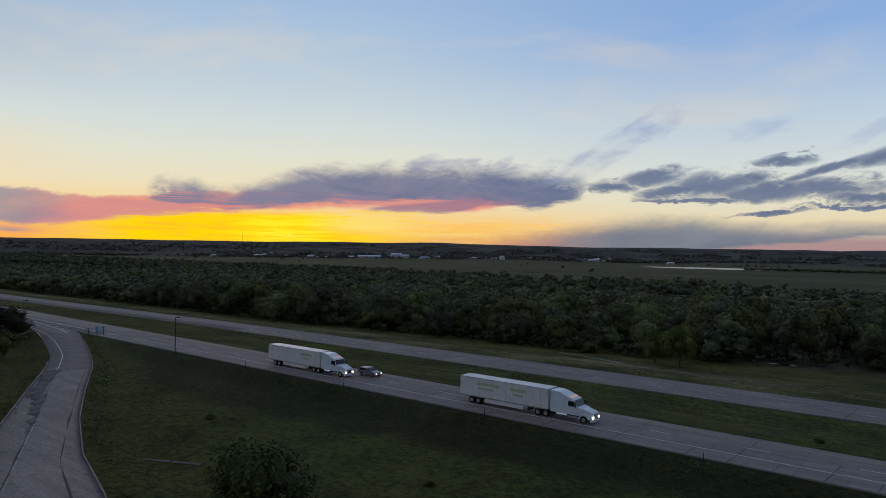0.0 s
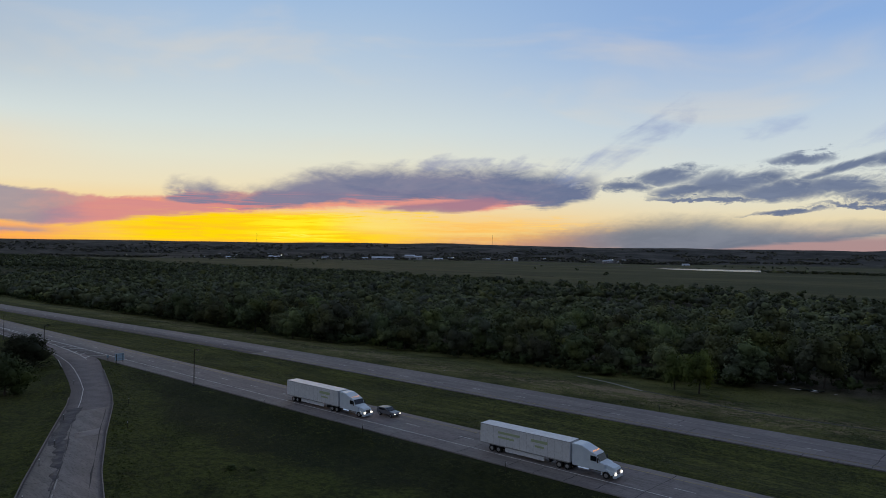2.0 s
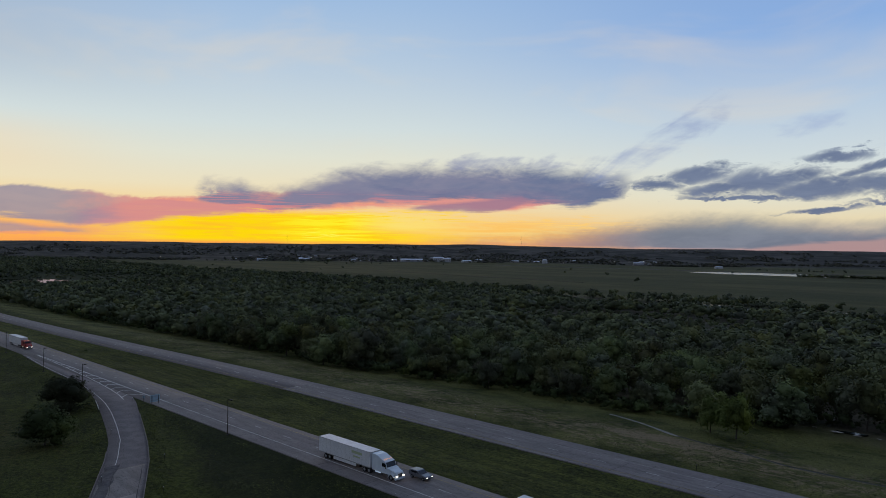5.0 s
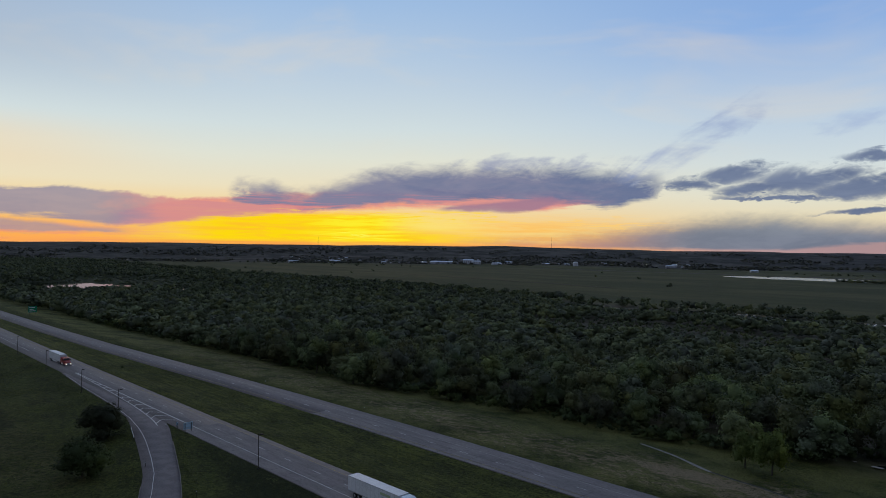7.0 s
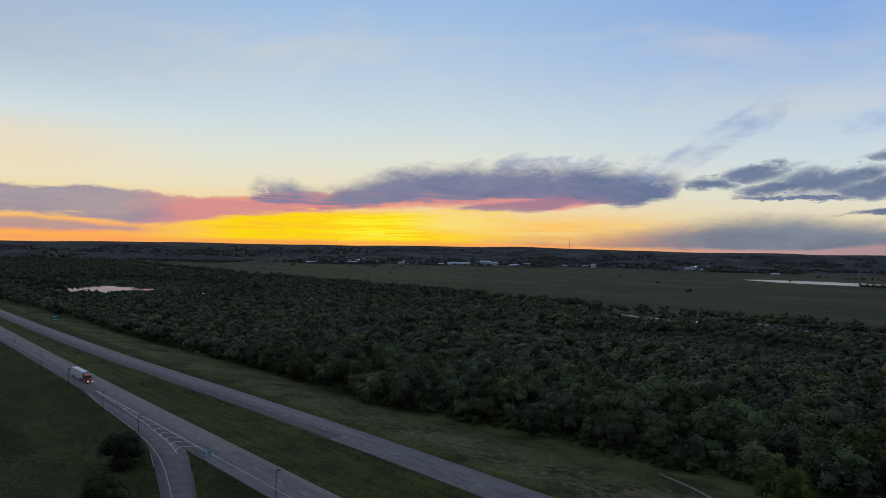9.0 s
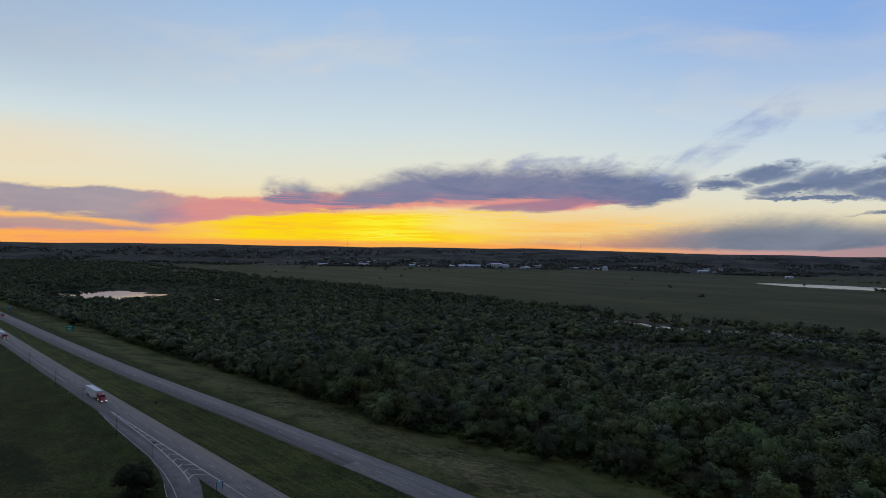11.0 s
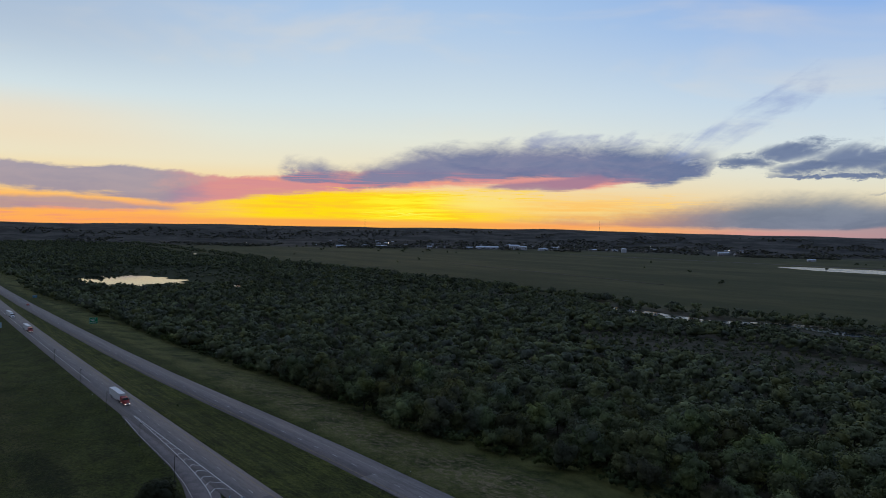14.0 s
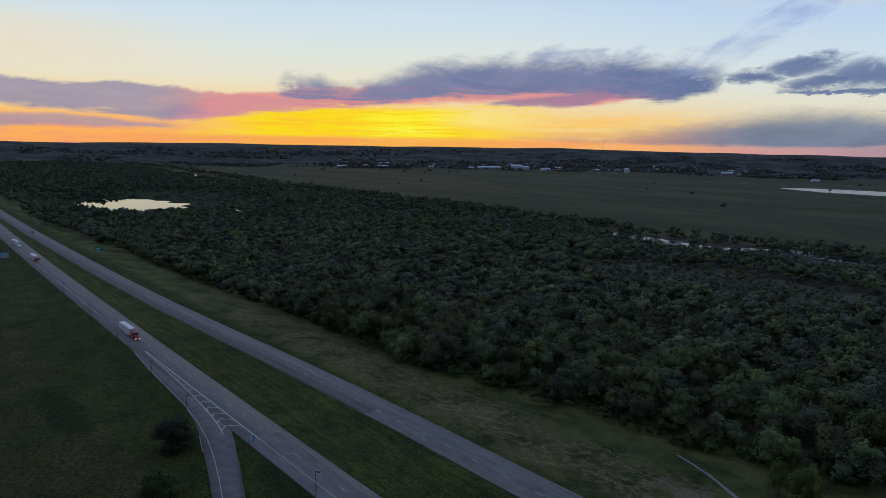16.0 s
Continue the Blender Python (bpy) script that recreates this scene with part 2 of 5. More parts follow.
# ==== materials ====
def material(name, colours, scales=(0.8, 9.0), rough=0.85, bump=0.0, metal=0.0, spread=0.0, world_space=False, stretch=(1, 1, 1), spec=0.3):
    """Colour from a broad and a fine noise between two or three colours; spread: change from object to object."""
    m = bpy.data.materials.new(name)
    m.use_nodes = True
    tree = m.node_tree
    shader = next(n for n in tree.nodes if n.type == "BSDF_PRINCIPLED")
    coord = tree.nodes.new("ShaderNodeNewGeometry" if world_space else "ShaderNodeTexCoord")
    vec = Wire(tree, coord.outputs["Position" if world_space else "Object"])
    if stretch != (1, 1, 1):
        node = tree.nodes.new("ShaderNodeMapping")
        node.inputs["Scale"].default_value = stretch
        tree.links.new(vec.socket, node.inputs[0])
        vec = Wire(tree, node.outputs[0])
    broad, grain = fbm(tree, vec, scales[0], 4.0), fbm(tree, vec, scales[1], 6.0, 0.65)
    a, b, c = (*[(*k, 1.0) for k in colours], (*colours[-1], 1.0))[:3]
    col = mix(tree, broad.step(0.38, 0.62), a, b)
    col = mix(tree, grain.step(0.46, 0.68) * 0.75, col, c)
    if spread:
        info = tree.nodes.new("ShaderNodeObjectInfo")
        hsv = tree.nodes.new("ShaderNodeHueSaturation")
        tree.links.new(((Wire(tree, info.outputs["Random"]) * (2 * spread)) + (1 - spread)).socket, hsv.inputs["Value"])
        tree.links.new((Wire(tree, info.outputs["Random"]) * 0.05 + 0.475).socket, hsv.inputs["Hue"])
        tree.links.new(col.socket, hsv.inputs["Color"])
        col = Wire(tree, hsv.outputs[0])
    tree.links.new(col.socket, shader.inputs["Base Color"])
    tree.links.new((grain * 0.2 + (rough - 0.1)).socket, shader.inputs["Roughness"])
    shader.inputs["Metallic"].default_value = metal
    shader.inputs["Specular IOR Level"].default_value = spec
    if bump:
        node = tree.nodes.new("ShaderNodeBump")
        node.inputs["Strength"].default_value, node.inputs["Distance"].default_value = 0.6, bump
        tree.links.new(grain.socket, node.inputs["Height"])
        tree.links.new(node.outputs[0], shader.inputs["Normal"])
    return m


def ground_material():
    m = bpy.data.materials.new("grassland")
    m.use_nodes = True
    tree = m.node_tree
    shader = next(n for n in tree.nodes if n.type == "BSDF_PRINCIPLED")
    pos = Wire(tree, tree.nodes.new("ShaderNodeNewGeometry").outputs["Position"])
    split = tree.nodes.new("ShaderNodeSeparateXYZ")
    tree.links.new(pos.socket, split.inputs[0])
    x, y = Wire(tree, split.outputs[0]), Wire(tree, split.outputs[1])
    big, mid, patch = fbm(tree, pos, 0.012, 4.0), fbm(tree, pos, 0.06, 5.0, 0.6, 0.2), fbm(tree, pos, 0.33, 5.0, 0.65, 0.2)
    tuft, blade = fbm(tree, pos, 2.1, 6.0, 0.78), fbm(tree, pos, 8.0, 4.0, 0.75)
    green = mix(tree, mid.step(0.36, 0.64), (0.026, 0.031, 0.010, 1), (0.059, 0.070, 0.015, 1))
    green = mix(tree, big.step(0.42, 0.66) * 0.6, green, (0.048, 0.048, 0.014, 1))
    mown = fbm(tree, combine(tree, x * 0.03, y * 0.5, 4.0), 1.0, 5.0, 0.65, 0.3)
    green = mix(tree, mown.step(0.45, 0.57) * y.step(4, 8) * y.step(40, 36) * 0.8, green, (0.140, 0.150, 0.030, 1))
    green = mix(tree, patch.step(0.48, 0.64) * 0.6, green, (0.017, 0.019, 0.007, 1))
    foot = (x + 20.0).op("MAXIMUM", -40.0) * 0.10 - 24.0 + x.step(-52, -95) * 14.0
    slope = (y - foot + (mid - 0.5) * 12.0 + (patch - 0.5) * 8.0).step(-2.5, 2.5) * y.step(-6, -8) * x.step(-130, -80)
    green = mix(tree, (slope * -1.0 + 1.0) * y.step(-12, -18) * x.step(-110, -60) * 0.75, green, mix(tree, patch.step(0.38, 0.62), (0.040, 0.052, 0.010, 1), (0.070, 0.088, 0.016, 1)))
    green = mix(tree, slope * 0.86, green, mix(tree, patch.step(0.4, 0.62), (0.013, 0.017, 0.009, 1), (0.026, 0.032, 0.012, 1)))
    field = y.step(-30, -42) * (mid * 0.6 + patch * 0.4).step(0.42, 0.56) * x.step(-80, -120)
    green = mix(tree, tuft.step(0.48, 0.57) * 0.6, green, (0.015, 0.019, 0.006, 1))
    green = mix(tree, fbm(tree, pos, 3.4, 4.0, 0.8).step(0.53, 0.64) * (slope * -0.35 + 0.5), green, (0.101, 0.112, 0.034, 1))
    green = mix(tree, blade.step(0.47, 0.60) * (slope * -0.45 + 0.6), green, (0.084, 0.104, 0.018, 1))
    drift = fbm(tree, pos, 0.10, 5.0, 0.6, 0.4)
    green = mix(tree, drift.step(0.50, 0.62) * 0.5, green, (0.018, 0.024, 0.009, 1))
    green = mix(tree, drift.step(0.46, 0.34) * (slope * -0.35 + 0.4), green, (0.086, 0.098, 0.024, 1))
    turf = fbm(tree, pos, 1.1, 6.0, 0.8)
    green = mix(tree, turf.step(0.49, 0.58) * 0.7, green, (0.013, 0.018, 0.007, 1))
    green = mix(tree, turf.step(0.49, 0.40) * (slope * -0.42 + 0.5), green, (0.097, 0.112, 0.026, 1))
    scruff = fbm(tree, pos, 0.7, 6.0, 0.75)
    green = mix(tree, field * tuft.step(0.64, 0.46) * 0.85, green, mix(tree, scruff.step(0.46, 0.56), (0.100, 0.090, 0.035, 1), (0.024, 0.028, 0.012, 1)))
    # dry seed heads on the bank north of the far carriageway
    dryband = (y + mid * 30.0 - 15.0).step(50, 62) * (y + mid * 30.0 - 15.0).step(96, 78) * (x + mid * 60.0).step(-420, -120)
    dry = mix(tree, tuft.step(0.40, 0.60), (0.270, 0.200, 0.128, 1), (0.110, 0.096, 0.052, 1))
    lush = (y + patch * 8.0 - 4.0).step(46, 54) * mid.step(0.35, 0.6)
    green = mix(tree, lush * 0.8, green, mix(tree, tuft.step(0.44, 0.6), (0.158, 0.154, 0.050, 1), (0.058, 0.062, 0.022, 1)))
    green = mix(tree, dryband * patch.step(0.46, 0.6) * 0.8, green, dry)
    spot_x, spot_y = (x + 18.0) * (1 / 30), (y - 78.0) * (1 / 8)
    spot = (spot_x * spot_x + spot_y * spot_y) * -1.0 + 1.0 + (patch - 0.5) * 3.0
    green = mix(tree, spot.step(0.0, 0.7) * 0.92, green, dry)
    weed_x, weed_y = (x + 188.0) * (1 / 30), (y + 44.0) * (1 / 8)
    weed = (weed_x * weed_x + weed_y * weed_y) * -1.0 + 1.0 + (patch - 0.5) * 3.0
    green = mix(tree, weed.step(0.0, 0.8) * 0.7, green, (0.011, 0.018, 0.006, 1))
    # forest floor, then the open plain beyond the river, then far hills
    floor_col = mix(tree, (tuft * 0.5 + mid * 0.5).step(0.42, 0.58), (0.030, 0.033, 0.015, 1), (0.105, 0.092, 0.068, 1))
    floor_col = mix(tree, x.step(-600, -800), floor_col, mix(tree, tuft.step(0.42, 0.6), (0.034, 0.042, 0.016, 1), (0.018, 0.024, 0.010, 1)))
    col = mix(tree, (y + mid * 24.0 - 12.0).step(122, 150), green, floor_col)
    plain = mix(tree, fbm(tree, combine(tree, x * 0.002, y * 0.006), 1.0, 5.0, 0.6).step(0.4, 0.62), (0.052, 0.056, 0.021, 1), (0.086, 0.083, 0.034, 1))
    plain = mix(tree, fbm(tree, combine(tree, x * 0.012, y * 0.03, 6.0), 1.0, 5.0, 0.65).step(0.45, 0.62) * 0.4, plain, (0.036, 0.038, 0.018, 1))
    col = mix(tree, (y + mid * 30.0).step(640, 690), col, plain)
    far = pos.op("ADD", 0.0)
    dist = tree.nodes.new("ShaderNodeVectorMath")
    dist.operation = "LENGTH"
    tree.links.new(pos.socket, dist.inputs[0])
    # the hills' greyed base colour stands in for the haze of distance
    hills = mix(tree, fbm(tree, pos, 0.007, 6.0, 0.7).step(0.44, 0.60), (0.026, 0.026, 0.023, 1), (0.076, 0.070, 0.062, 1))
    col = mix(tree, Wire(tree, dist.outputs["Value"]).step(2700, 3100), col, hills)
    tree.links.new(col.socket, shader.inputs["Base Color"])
    shader.inputs["Roughness"].default_value, shader.inputs["Specular IOR Level"].default_value = 0.95, 0.1
    node = tree.nodes.new("ShaderNodeBump")
    node.inputs["Strength"].default_value, node.inputs["Distance"].default_value = 0.8, 0.34
    tree.links.new((tuft + blade * 0.4).socket, node.inputs["Height"])
    tree.links.new(node.outputs[0], shader.inputs["Normal"])
    return m


def leaf_material(name, light, dark, spread=0.0, thin=0.10):
    m = bpy.data.materials.new(name)
    m.use_nodes = True
    tree = m.node_tree
    shader = next(n for n in tree.nodes if n.type == "BSDF_PRINCIPLED")
    geo = tree.nodes.new("ShaderNodeNewGeometry")
    pos, island = Wire(tree, geo.outputs["Position"]), Wire(tree, geo.outputs["Random Per Island"])
    col = mix(tree, fbm(tree, pos, 0.09, 3.0).step(0.38, 0.62), (*dark, 1), (*light, 1))
    hue = fbm(tree, pos, 0.055, 3.0)
    # one tree is paler or darker than the next
    cell = tree.nodes.new("ShaderNodeTexVoronoi")
    cell.voronoi_dimensions = "2D"
    cell.inputs["Scale"].default_value = 0.082
    tree.links.new(pos.socket, cell.inputs["Vector"])
    tone = tree.nodes.new("ShaderNodeSeparateColor")
    tree.links.new(cell.outputs["Color"], tone.inputs[0])
    tone = Wire(tree, tone.outputs[0])
    pale = (light[0] * 0.75 + 0.01, light[1] * 0.72 + 0.01, light[2] * 1.25 + 0.01, 1)
    col = mix(tree, hue.step(0.52, 0.64) * 0.6, col, pale)
    col = mix(tree, hue.step(0.46, 0.34) * 0.6, col, (light[0] * 1.25, light[1] * 1.12, light[2] * 0.7, 1))
    col = mix(tree, fbm(tree, pos, 1.1, 4.0, 0.7).step(0.44, 0.68) * 0.4, col, (dark[0] * 0.5, dark[1] * 0.5, dark[2] * 0.5, 1))
    hsv = tree.nodes.new("ShaderNodeHueSaturation")
    tree.links.new(col.socket, hsv.inputs["Color"])
    value = (island * 0.36 + 0.84) * (tone * 0.62 + 0.72)
    if spread:
        info = Wire(tree, tree.nodes.new("ShaderNodeObjectInfo").outputs["Random"])
        value = value * (info * (2 * spread) + (1 - spread))
        tree.links.new((info * 0.06 + 0.47).socket, hsv.inputs["Hue"])
    tree.links.new(value.socket, hsv.inputs["Value"])
    tree.links.new(hsv.outputs[0], shader.inputs["Base Color"])
    shader.inputs["Roughness"].default_value, shader.inputs["Specular IOR Level"].default_value = 0.8, 0.15
    # thin leaves let part of the light through
    out = next(n for n in tree.nodes if n.type == "OUTPUT_MATERIAL")
    through_leaf, both = tree.nodes.new("ShaderNodeBsdfTranslucent"), tree.nodes.new("ShaderNodeMixShader")
    tree.links.new(hsv.outputs[0], through_leaf.inputs["Color"])
    both.inputs[0].default_value = thin
    tree.links.new(shader.outputs[0], both.inputs[1])
    tree.links.new(through_leaf.outputs[0], both.inputs[2])
    tree.links.new(both.outputs[0], out.inputs["Surface"])
    return m


def plain(name, colour, rough=0.5, metal=0.0, glow=0.0):
    m = bpy.data.materials.new(name)
    m.use_nodes = True
    shader = next(n for n in m.node_tree.nodes if n.type == "BSDF_PRINCIPLED")
    shader.inputs["Base Color"].default_value = (*colour, 1)
    shader.inputs["Roughness"].default_value, shader.inputs["Metallic"].default_value = rough, metal
    if glow:
        shader.inputs["Emission Color"].default_value, shader.inputs["Emission Strength"].default_value = (*colour, 1), glow
    return m


def water_material(name="still_water", rough=0.04, chop=0.05):
    m = plain(name, (0.012, 0.016, 0.014), rough)
    tree = m.node_tree
    shader = next(n for n in tree.nodes if n.type == "BSDF_PRINCIPLED")
    pos = Wire(tree, tree.nodes.new("ShaderNodeNewGeometry").outputs["Position"])
    node = tree.nodes.new("ShaderNodeBump")
    node.inputs["Strength"].default_value, node.inputs["Distance"].default_value = chop, 0.05
    tree.links.new(fbm(tree, pos, 0.5, 3.0).socket, node.inputs["Height"])
    tree.links.new(node.outputs[0], shader.inputs["Normal"])
    shader.inputs["IOR"].default_value = 1.333
    return m


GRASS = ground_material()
CONCRETE = material("road_concrete", [(0.198, 0.176, 0.172), (0.154, 0.138, 0.135), (0.056, 0.051, 0.052)], (0.5, 5.0), 0.75, 0.01, spread=0.03, world_space=True, stretch=(0.07, 1.4, 1))
SHOULDER = material("shoulder_concrete", [(0.200, 0.178, 0.174), (0.152, 0.136, 0.133), (0.054, 0.050, 0.051)], (0.5, 5.0), 0.75, 0.01, spread=0.06, world_space=True, stretch=(0.16, 1.3, 1))
PALE_CONCRETE = material("pale_concrete", [(0.300, 0.270, 0.255), (0.240, 0.215, 0.205), (0.150, 0.138, 0.132)], (0.5, 6.0), 0.92, 0.01, world_space=True)
ASPHALT = material("ramp_asphalt", [(0.190, 0.170, 0.170), (0.146, 0.131, 0.133), (0.050, 0.046, 0.047)], (0.3, 4.0), 0.92, 0.02, world_space=True)
PATCH = material("worn_asphalt", [(0.105, 0.098, 0.102), (0.066, 0.062, 0.066), (0.15, 0.138, 0.137)], (0.8, 3.0), 0.92, 0.01, world_space=True)
SEALANT = material("joint_sealant", [(0.045, 0.042, 0.044), (0.07, 0.066, 0.066)], (1.0, 8.0), 0.9, world_space=True)
PAINT_WORN = material("worn_road_paint", [(0.36, 0.35, 0.34), (0.26, 0.25, 0.245), (0.16, 0.15, 0.145)], (0.6, 7.0), 0.75, world_space=True)
DITCH = material("weathered_concrete", [(0.270, 0.255, 0.235), (0.200, 0.190, 0.175), (0.10, 0.095, 0.085)], (0.6, 6.0), 0.92, 0.01, world_space=True)
DRAIN = material("mossy_concrete", [(0.110, 0.102, 0.090), (0.075, 0.072, 0.060), (0.045, 0.046, 0.034)], (0.6, 6.0), 0.92, 0.01, world_space=True)
PALE_SPOT = material("pale_spot", [(0.40, 0.38, 0.35), (0.30, 0.28, 0.26), (0.18, 0.17, 0.15)], (0.5, 4.0), 0.95, 0.02, world_space=True)
PAINT = material("road_paint", [(0.66, 0.66, 0.64), (0.52, 0.51, 0.50), (0.30, 0.28, 0.27)], (0.6, 7.0), 0.7, world_space=True)
YELLOW = material("yellow_road_paint", [(0.42, 0.32, 0.10), (0.34, 0.27, 0.10), (0.20, 0.18, 0.12)], (0.6, 7.0), 0.7, world_space=True)
LEAF = leaf_material("cottonwood_leaves", (0.118, 0.138, 0.058), (0.058, 0.070, 0.033), 0.34)
LEAF_BRIGHT = leaf_material("young_leaves", (0.098, 0.128, 0.032), (0.066, 0.090, 0.024))
LEAF_DARK = leaf_material("cedar_foliage", (0.040, 0.046, 0.024), (0.026, 0.032, 0.017))
LEAF_NEAR = leaf_material("hackberry_leaves", (0.058, 0.078, 0.026), (0.036, 0.050, 0.018))
LEAF_MASS = leaf_material("woodland_leaves", (0.130, 0.152, 0.074), (0.066, 0.080, 0.042))
# leaf colour greyed like the hills, haze put into the base colour
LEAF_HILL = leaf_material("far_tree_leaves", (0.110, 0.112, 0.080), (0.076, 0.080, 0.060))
BARK = material("bark", [(0.080, 0.066, 0.052), (0.052, 0.044, 0.036), (0.11, 0.10, 0.085)], (0.7, 6.0), 0.95, 0.03)
WATER = water_material()
CHOPPY = water_material("rippled_water", 0.2, 0.22)
DARK_METAL = material("weathered_steel", [(0.060, 0.050, 0.044), (0.045, 0.038, 0.034)], (2.0, 20.0), 0.6, 0.0, 0.6)
GALVANISED = material("galvanised_steel", [(0.40, 0.41, 0.42), (0.33, 0.34, 0.35)], (2.0, 20.0), 0.45, 0.0, 0.8)
# bare aluminium with the sky's reflection put into a blue base colour
SIGN_BACK_SKY = material("aluminium_sky_tint", [(0.42, 0.58, 0.68), (0.36, 0.50, 0.60)], (0.8, 10.0), 0.5, 0.0, 0.0)
SIGN_BLUE = material("blue_sign_sheet", [(0.05, 0.20, 0.34), (0.06, 0.24, 0.40)], (0.8, 8.0), 0.4)
SIGN_GREEN = material("green_sign_sheet", [(0.010, 0.20, 0.09), (0.012, 0.23, 0.11)], (0.8, 8.0), 0.4)
SIGN_WHITE = plain("white_sign_print", (0.75, 0.78, 0.78), 0.5)
TRAILER = material("white_trailer_panel", [(0.72, 0.74, 0.76), (0.66, 0.68, 0.70), (0.55, 0.56, 0.57)], (0.6, 3.0), 0.45)
CAB_WHITE = material("white_truck_paint", [(0.66, 0.74, 0.80), (0.60, 0.68, 0.75)], (1.0, 8.0), 0.3)
CAB_RED = material("red_truck_paint", [(0.30, 0.022, 0.018), (0.24, 0.018, 0.016)], (1.0, 8.0), 0.3)
CAR_GREY = material("grey_car_paint", [(0.22, 0.23, 0.25), (0.19, 0.20, 0.22)], (1.0, 8.0), 0.3, metal=0.4)
RUBBER = material("tyre_rubber", [(0.018, 0.018, 0.018), (0.028, 0.028, 0.027)], (3.0, 18.0), 0.9)
CHASSIS = material("black_chassis", [(0.025, 0.025, 0.026), (0.04, 0.038, 0.036)], (2.0, 12.0), 0.7)
CHROME = plain("chrome", (0.75, 0.76, 0.78), 0.15, 1.0)
GLASS = plain("tinted_glass", (0.012, 0.016, 0.02), 0.06)
HEADLIGHT = plain("lit_headlight", (1.0, 0.88, 0.70), 0.3, 0.0, 1.7)
AMBER = plain("lit_marker", (1.0, 0.35, 0.06), 0.3, 0.0, 1.6)
TAIL = plain("red_lens", (0.9, 0.04, 0.02), 0.3, 0.0, 1.5)
LETTER = plain("trailer_print", (0.42, 0.50, 0.30), 0.5)
WALL_WHITE = material("white_siding", [(0.66, 0.68, 0.72), (0.56, 0.58, 0.62)], (0.2, 2.0), 0.7)
WALL_TAN = material("tan_siding", [(0.34, 0.30, 0.26), (0.28, 0.25, 0.22)], (0.2, 2.0), 0.8)
ROOF_PALE = material("pale_metal_roof", [(0.60, 0.66, 0.74), (0.50, 0.56, 0.64)], (0.1, 1.0), 0.45)
ROOF_DARK = material("asphalt_shingle", [(0.12, 0.11, 0.11), (0.09, 0.085, 0.085)], (0.4, 3.0), 0.9)
WINDOW = plain("dark_pane", (0.02, 0.025, 0.03), 0.1)
LAMP_GLOW = plain("yard_light", (1.0, 0.86, 0.62), 0.4, 0.0, 9.0)


# ==== mesh helpers ====
def finish(name, bm, mat, parent=None, label="", smooth=False):
    me = bpy.data.meshes.new(name)
    bm.to_mesh(me)
    bm.free()
    me.materials.append(mat)
    if smooth:
        me.polygons.foreach_set("use_smooth", [True] * len(me.polygons))
    ob = new(name, me)
    if parent is not None:
        ob.parent = parent
    return tagged(ob, label)


def part(name, bm, mat, parent, label="", smooth=False):
    return finish(name, bm, mat, parent, label, smooth)


def thing(name, label, category, group="", at=(0, 0, 0), turn=0.0):
    ob = tagged(new(name), label, category, group)
    ob.matrix_basis = pose(*at, 0, 0, turn)
    return ob


def box(bm, x0, x1, y0, y1, z0, z1, bevel=0.0):
    made = bmesh.ops.create_cube(bm, size=1.0, matrix=Matrix.LocRotScale(((x0 + x1) / 2, (y0 + y1) / 2, (z0 + z1) / 2), None, (x1 - x0, y1 - y0, z1 - z0)))
    if bevel:
        edges = {e for v in made["verts"] for e in v.link_edges}
        bmesh.ops.bevel(bm, geom=list(edges), offset=bevel, segments=2, affect="EDGES", profile=0.6)
    return bm


def boxed(*args, bevel=0.0):
    return box(bmesh.new(), *args, bevel=bevel)


def tube(bm, a, b, r0, r1, sides=8):
    a, b = Vector(a), Vector(b)
    turn = (b - a).to_track_quat("Z", "Y").to_matrix().to_4x4()
    bmesh.ops.create_cone(bm, cap_ends=True, segments=sides, radius1=r0, radius2=r1, depth=(b - a).length, matrix=Matrix.Translation((a + b) / 2) @ turn)
    return bm


def tubed(*args, sides=8):
    return tube(bmesh.new(), *args, sides=sides)


def prism(outline, y0, y1, bevel=0.0):
    """A side outline of (x, z) points, drawn out from y0 to y1."""
    bm = bmesh.new()
    low = [bm.verts.new((x, y0, z)) for x, z in outline]
    high = [bm.verts.new((x, y1, z)) for x, z in outline]
    bm.faces.new(low)
    bm.faces.new(high[::-1])
    for i in range(len(outline)):
        j = (i + 1) % len(outline)
        bm.faces.new((low[j], low[i], high[i], high[j]))
    bmesh.ops.recalc_face_normals(bm, faces=bm.faces)
    if bevel:
        bmesh.ops.bevel(bm, geom=list(bm.edges), offset=bevel, segments=2, affect="EDGES")
    return bm


def mesh_from_arrays(name, verts, faces, mats, index=None):
    """A mesh from numpy arrays: verts (n, 3), faces (m, k) of one size."""
    me = bpy.data.meshes.new(name)
    n, (m, k) = len(verts), faces.shape
    me.vertices.add(n)
    me.vertices.foreach_set("co", np.ascontiguousarray(verts, dtype=np.float32).ravel())
    me.loops.add(m * k)
    me.loops.foreach_set("vertex_index", np.ascontiguousarray(faces, dtype=np.int32).ravel())
    me.polygons.add(m)
    me.polygons.foreach_set("loop_start", np.arange(0, m * k, k, dtype=np.int32))
    for mat in mats:
        me.materials.append(mat)
    if index is not None:
        me.polygons.foreach_set("material_index", np.ascontiguousarray(index, dtype=np.int32))
    me.update(calc_edges=True)
    me.validate()
    return me


# ==== plan: the roads' lines and the lie of the land ====
NEAR_S, NEAR_N = -7.6, 5.4      # edges of the near carriageway from its lane line
FAR_S, FAR_N = -5.4, 7.9
FAR_Z = -2.4


def near_y(x):
    """The near carriageway's lane line."""
    x = np.minimum(x, 0.0)
    return np.where(x > -700, 2.0e-5 * x * x, 9.8 - 0.028 * (x + 700))


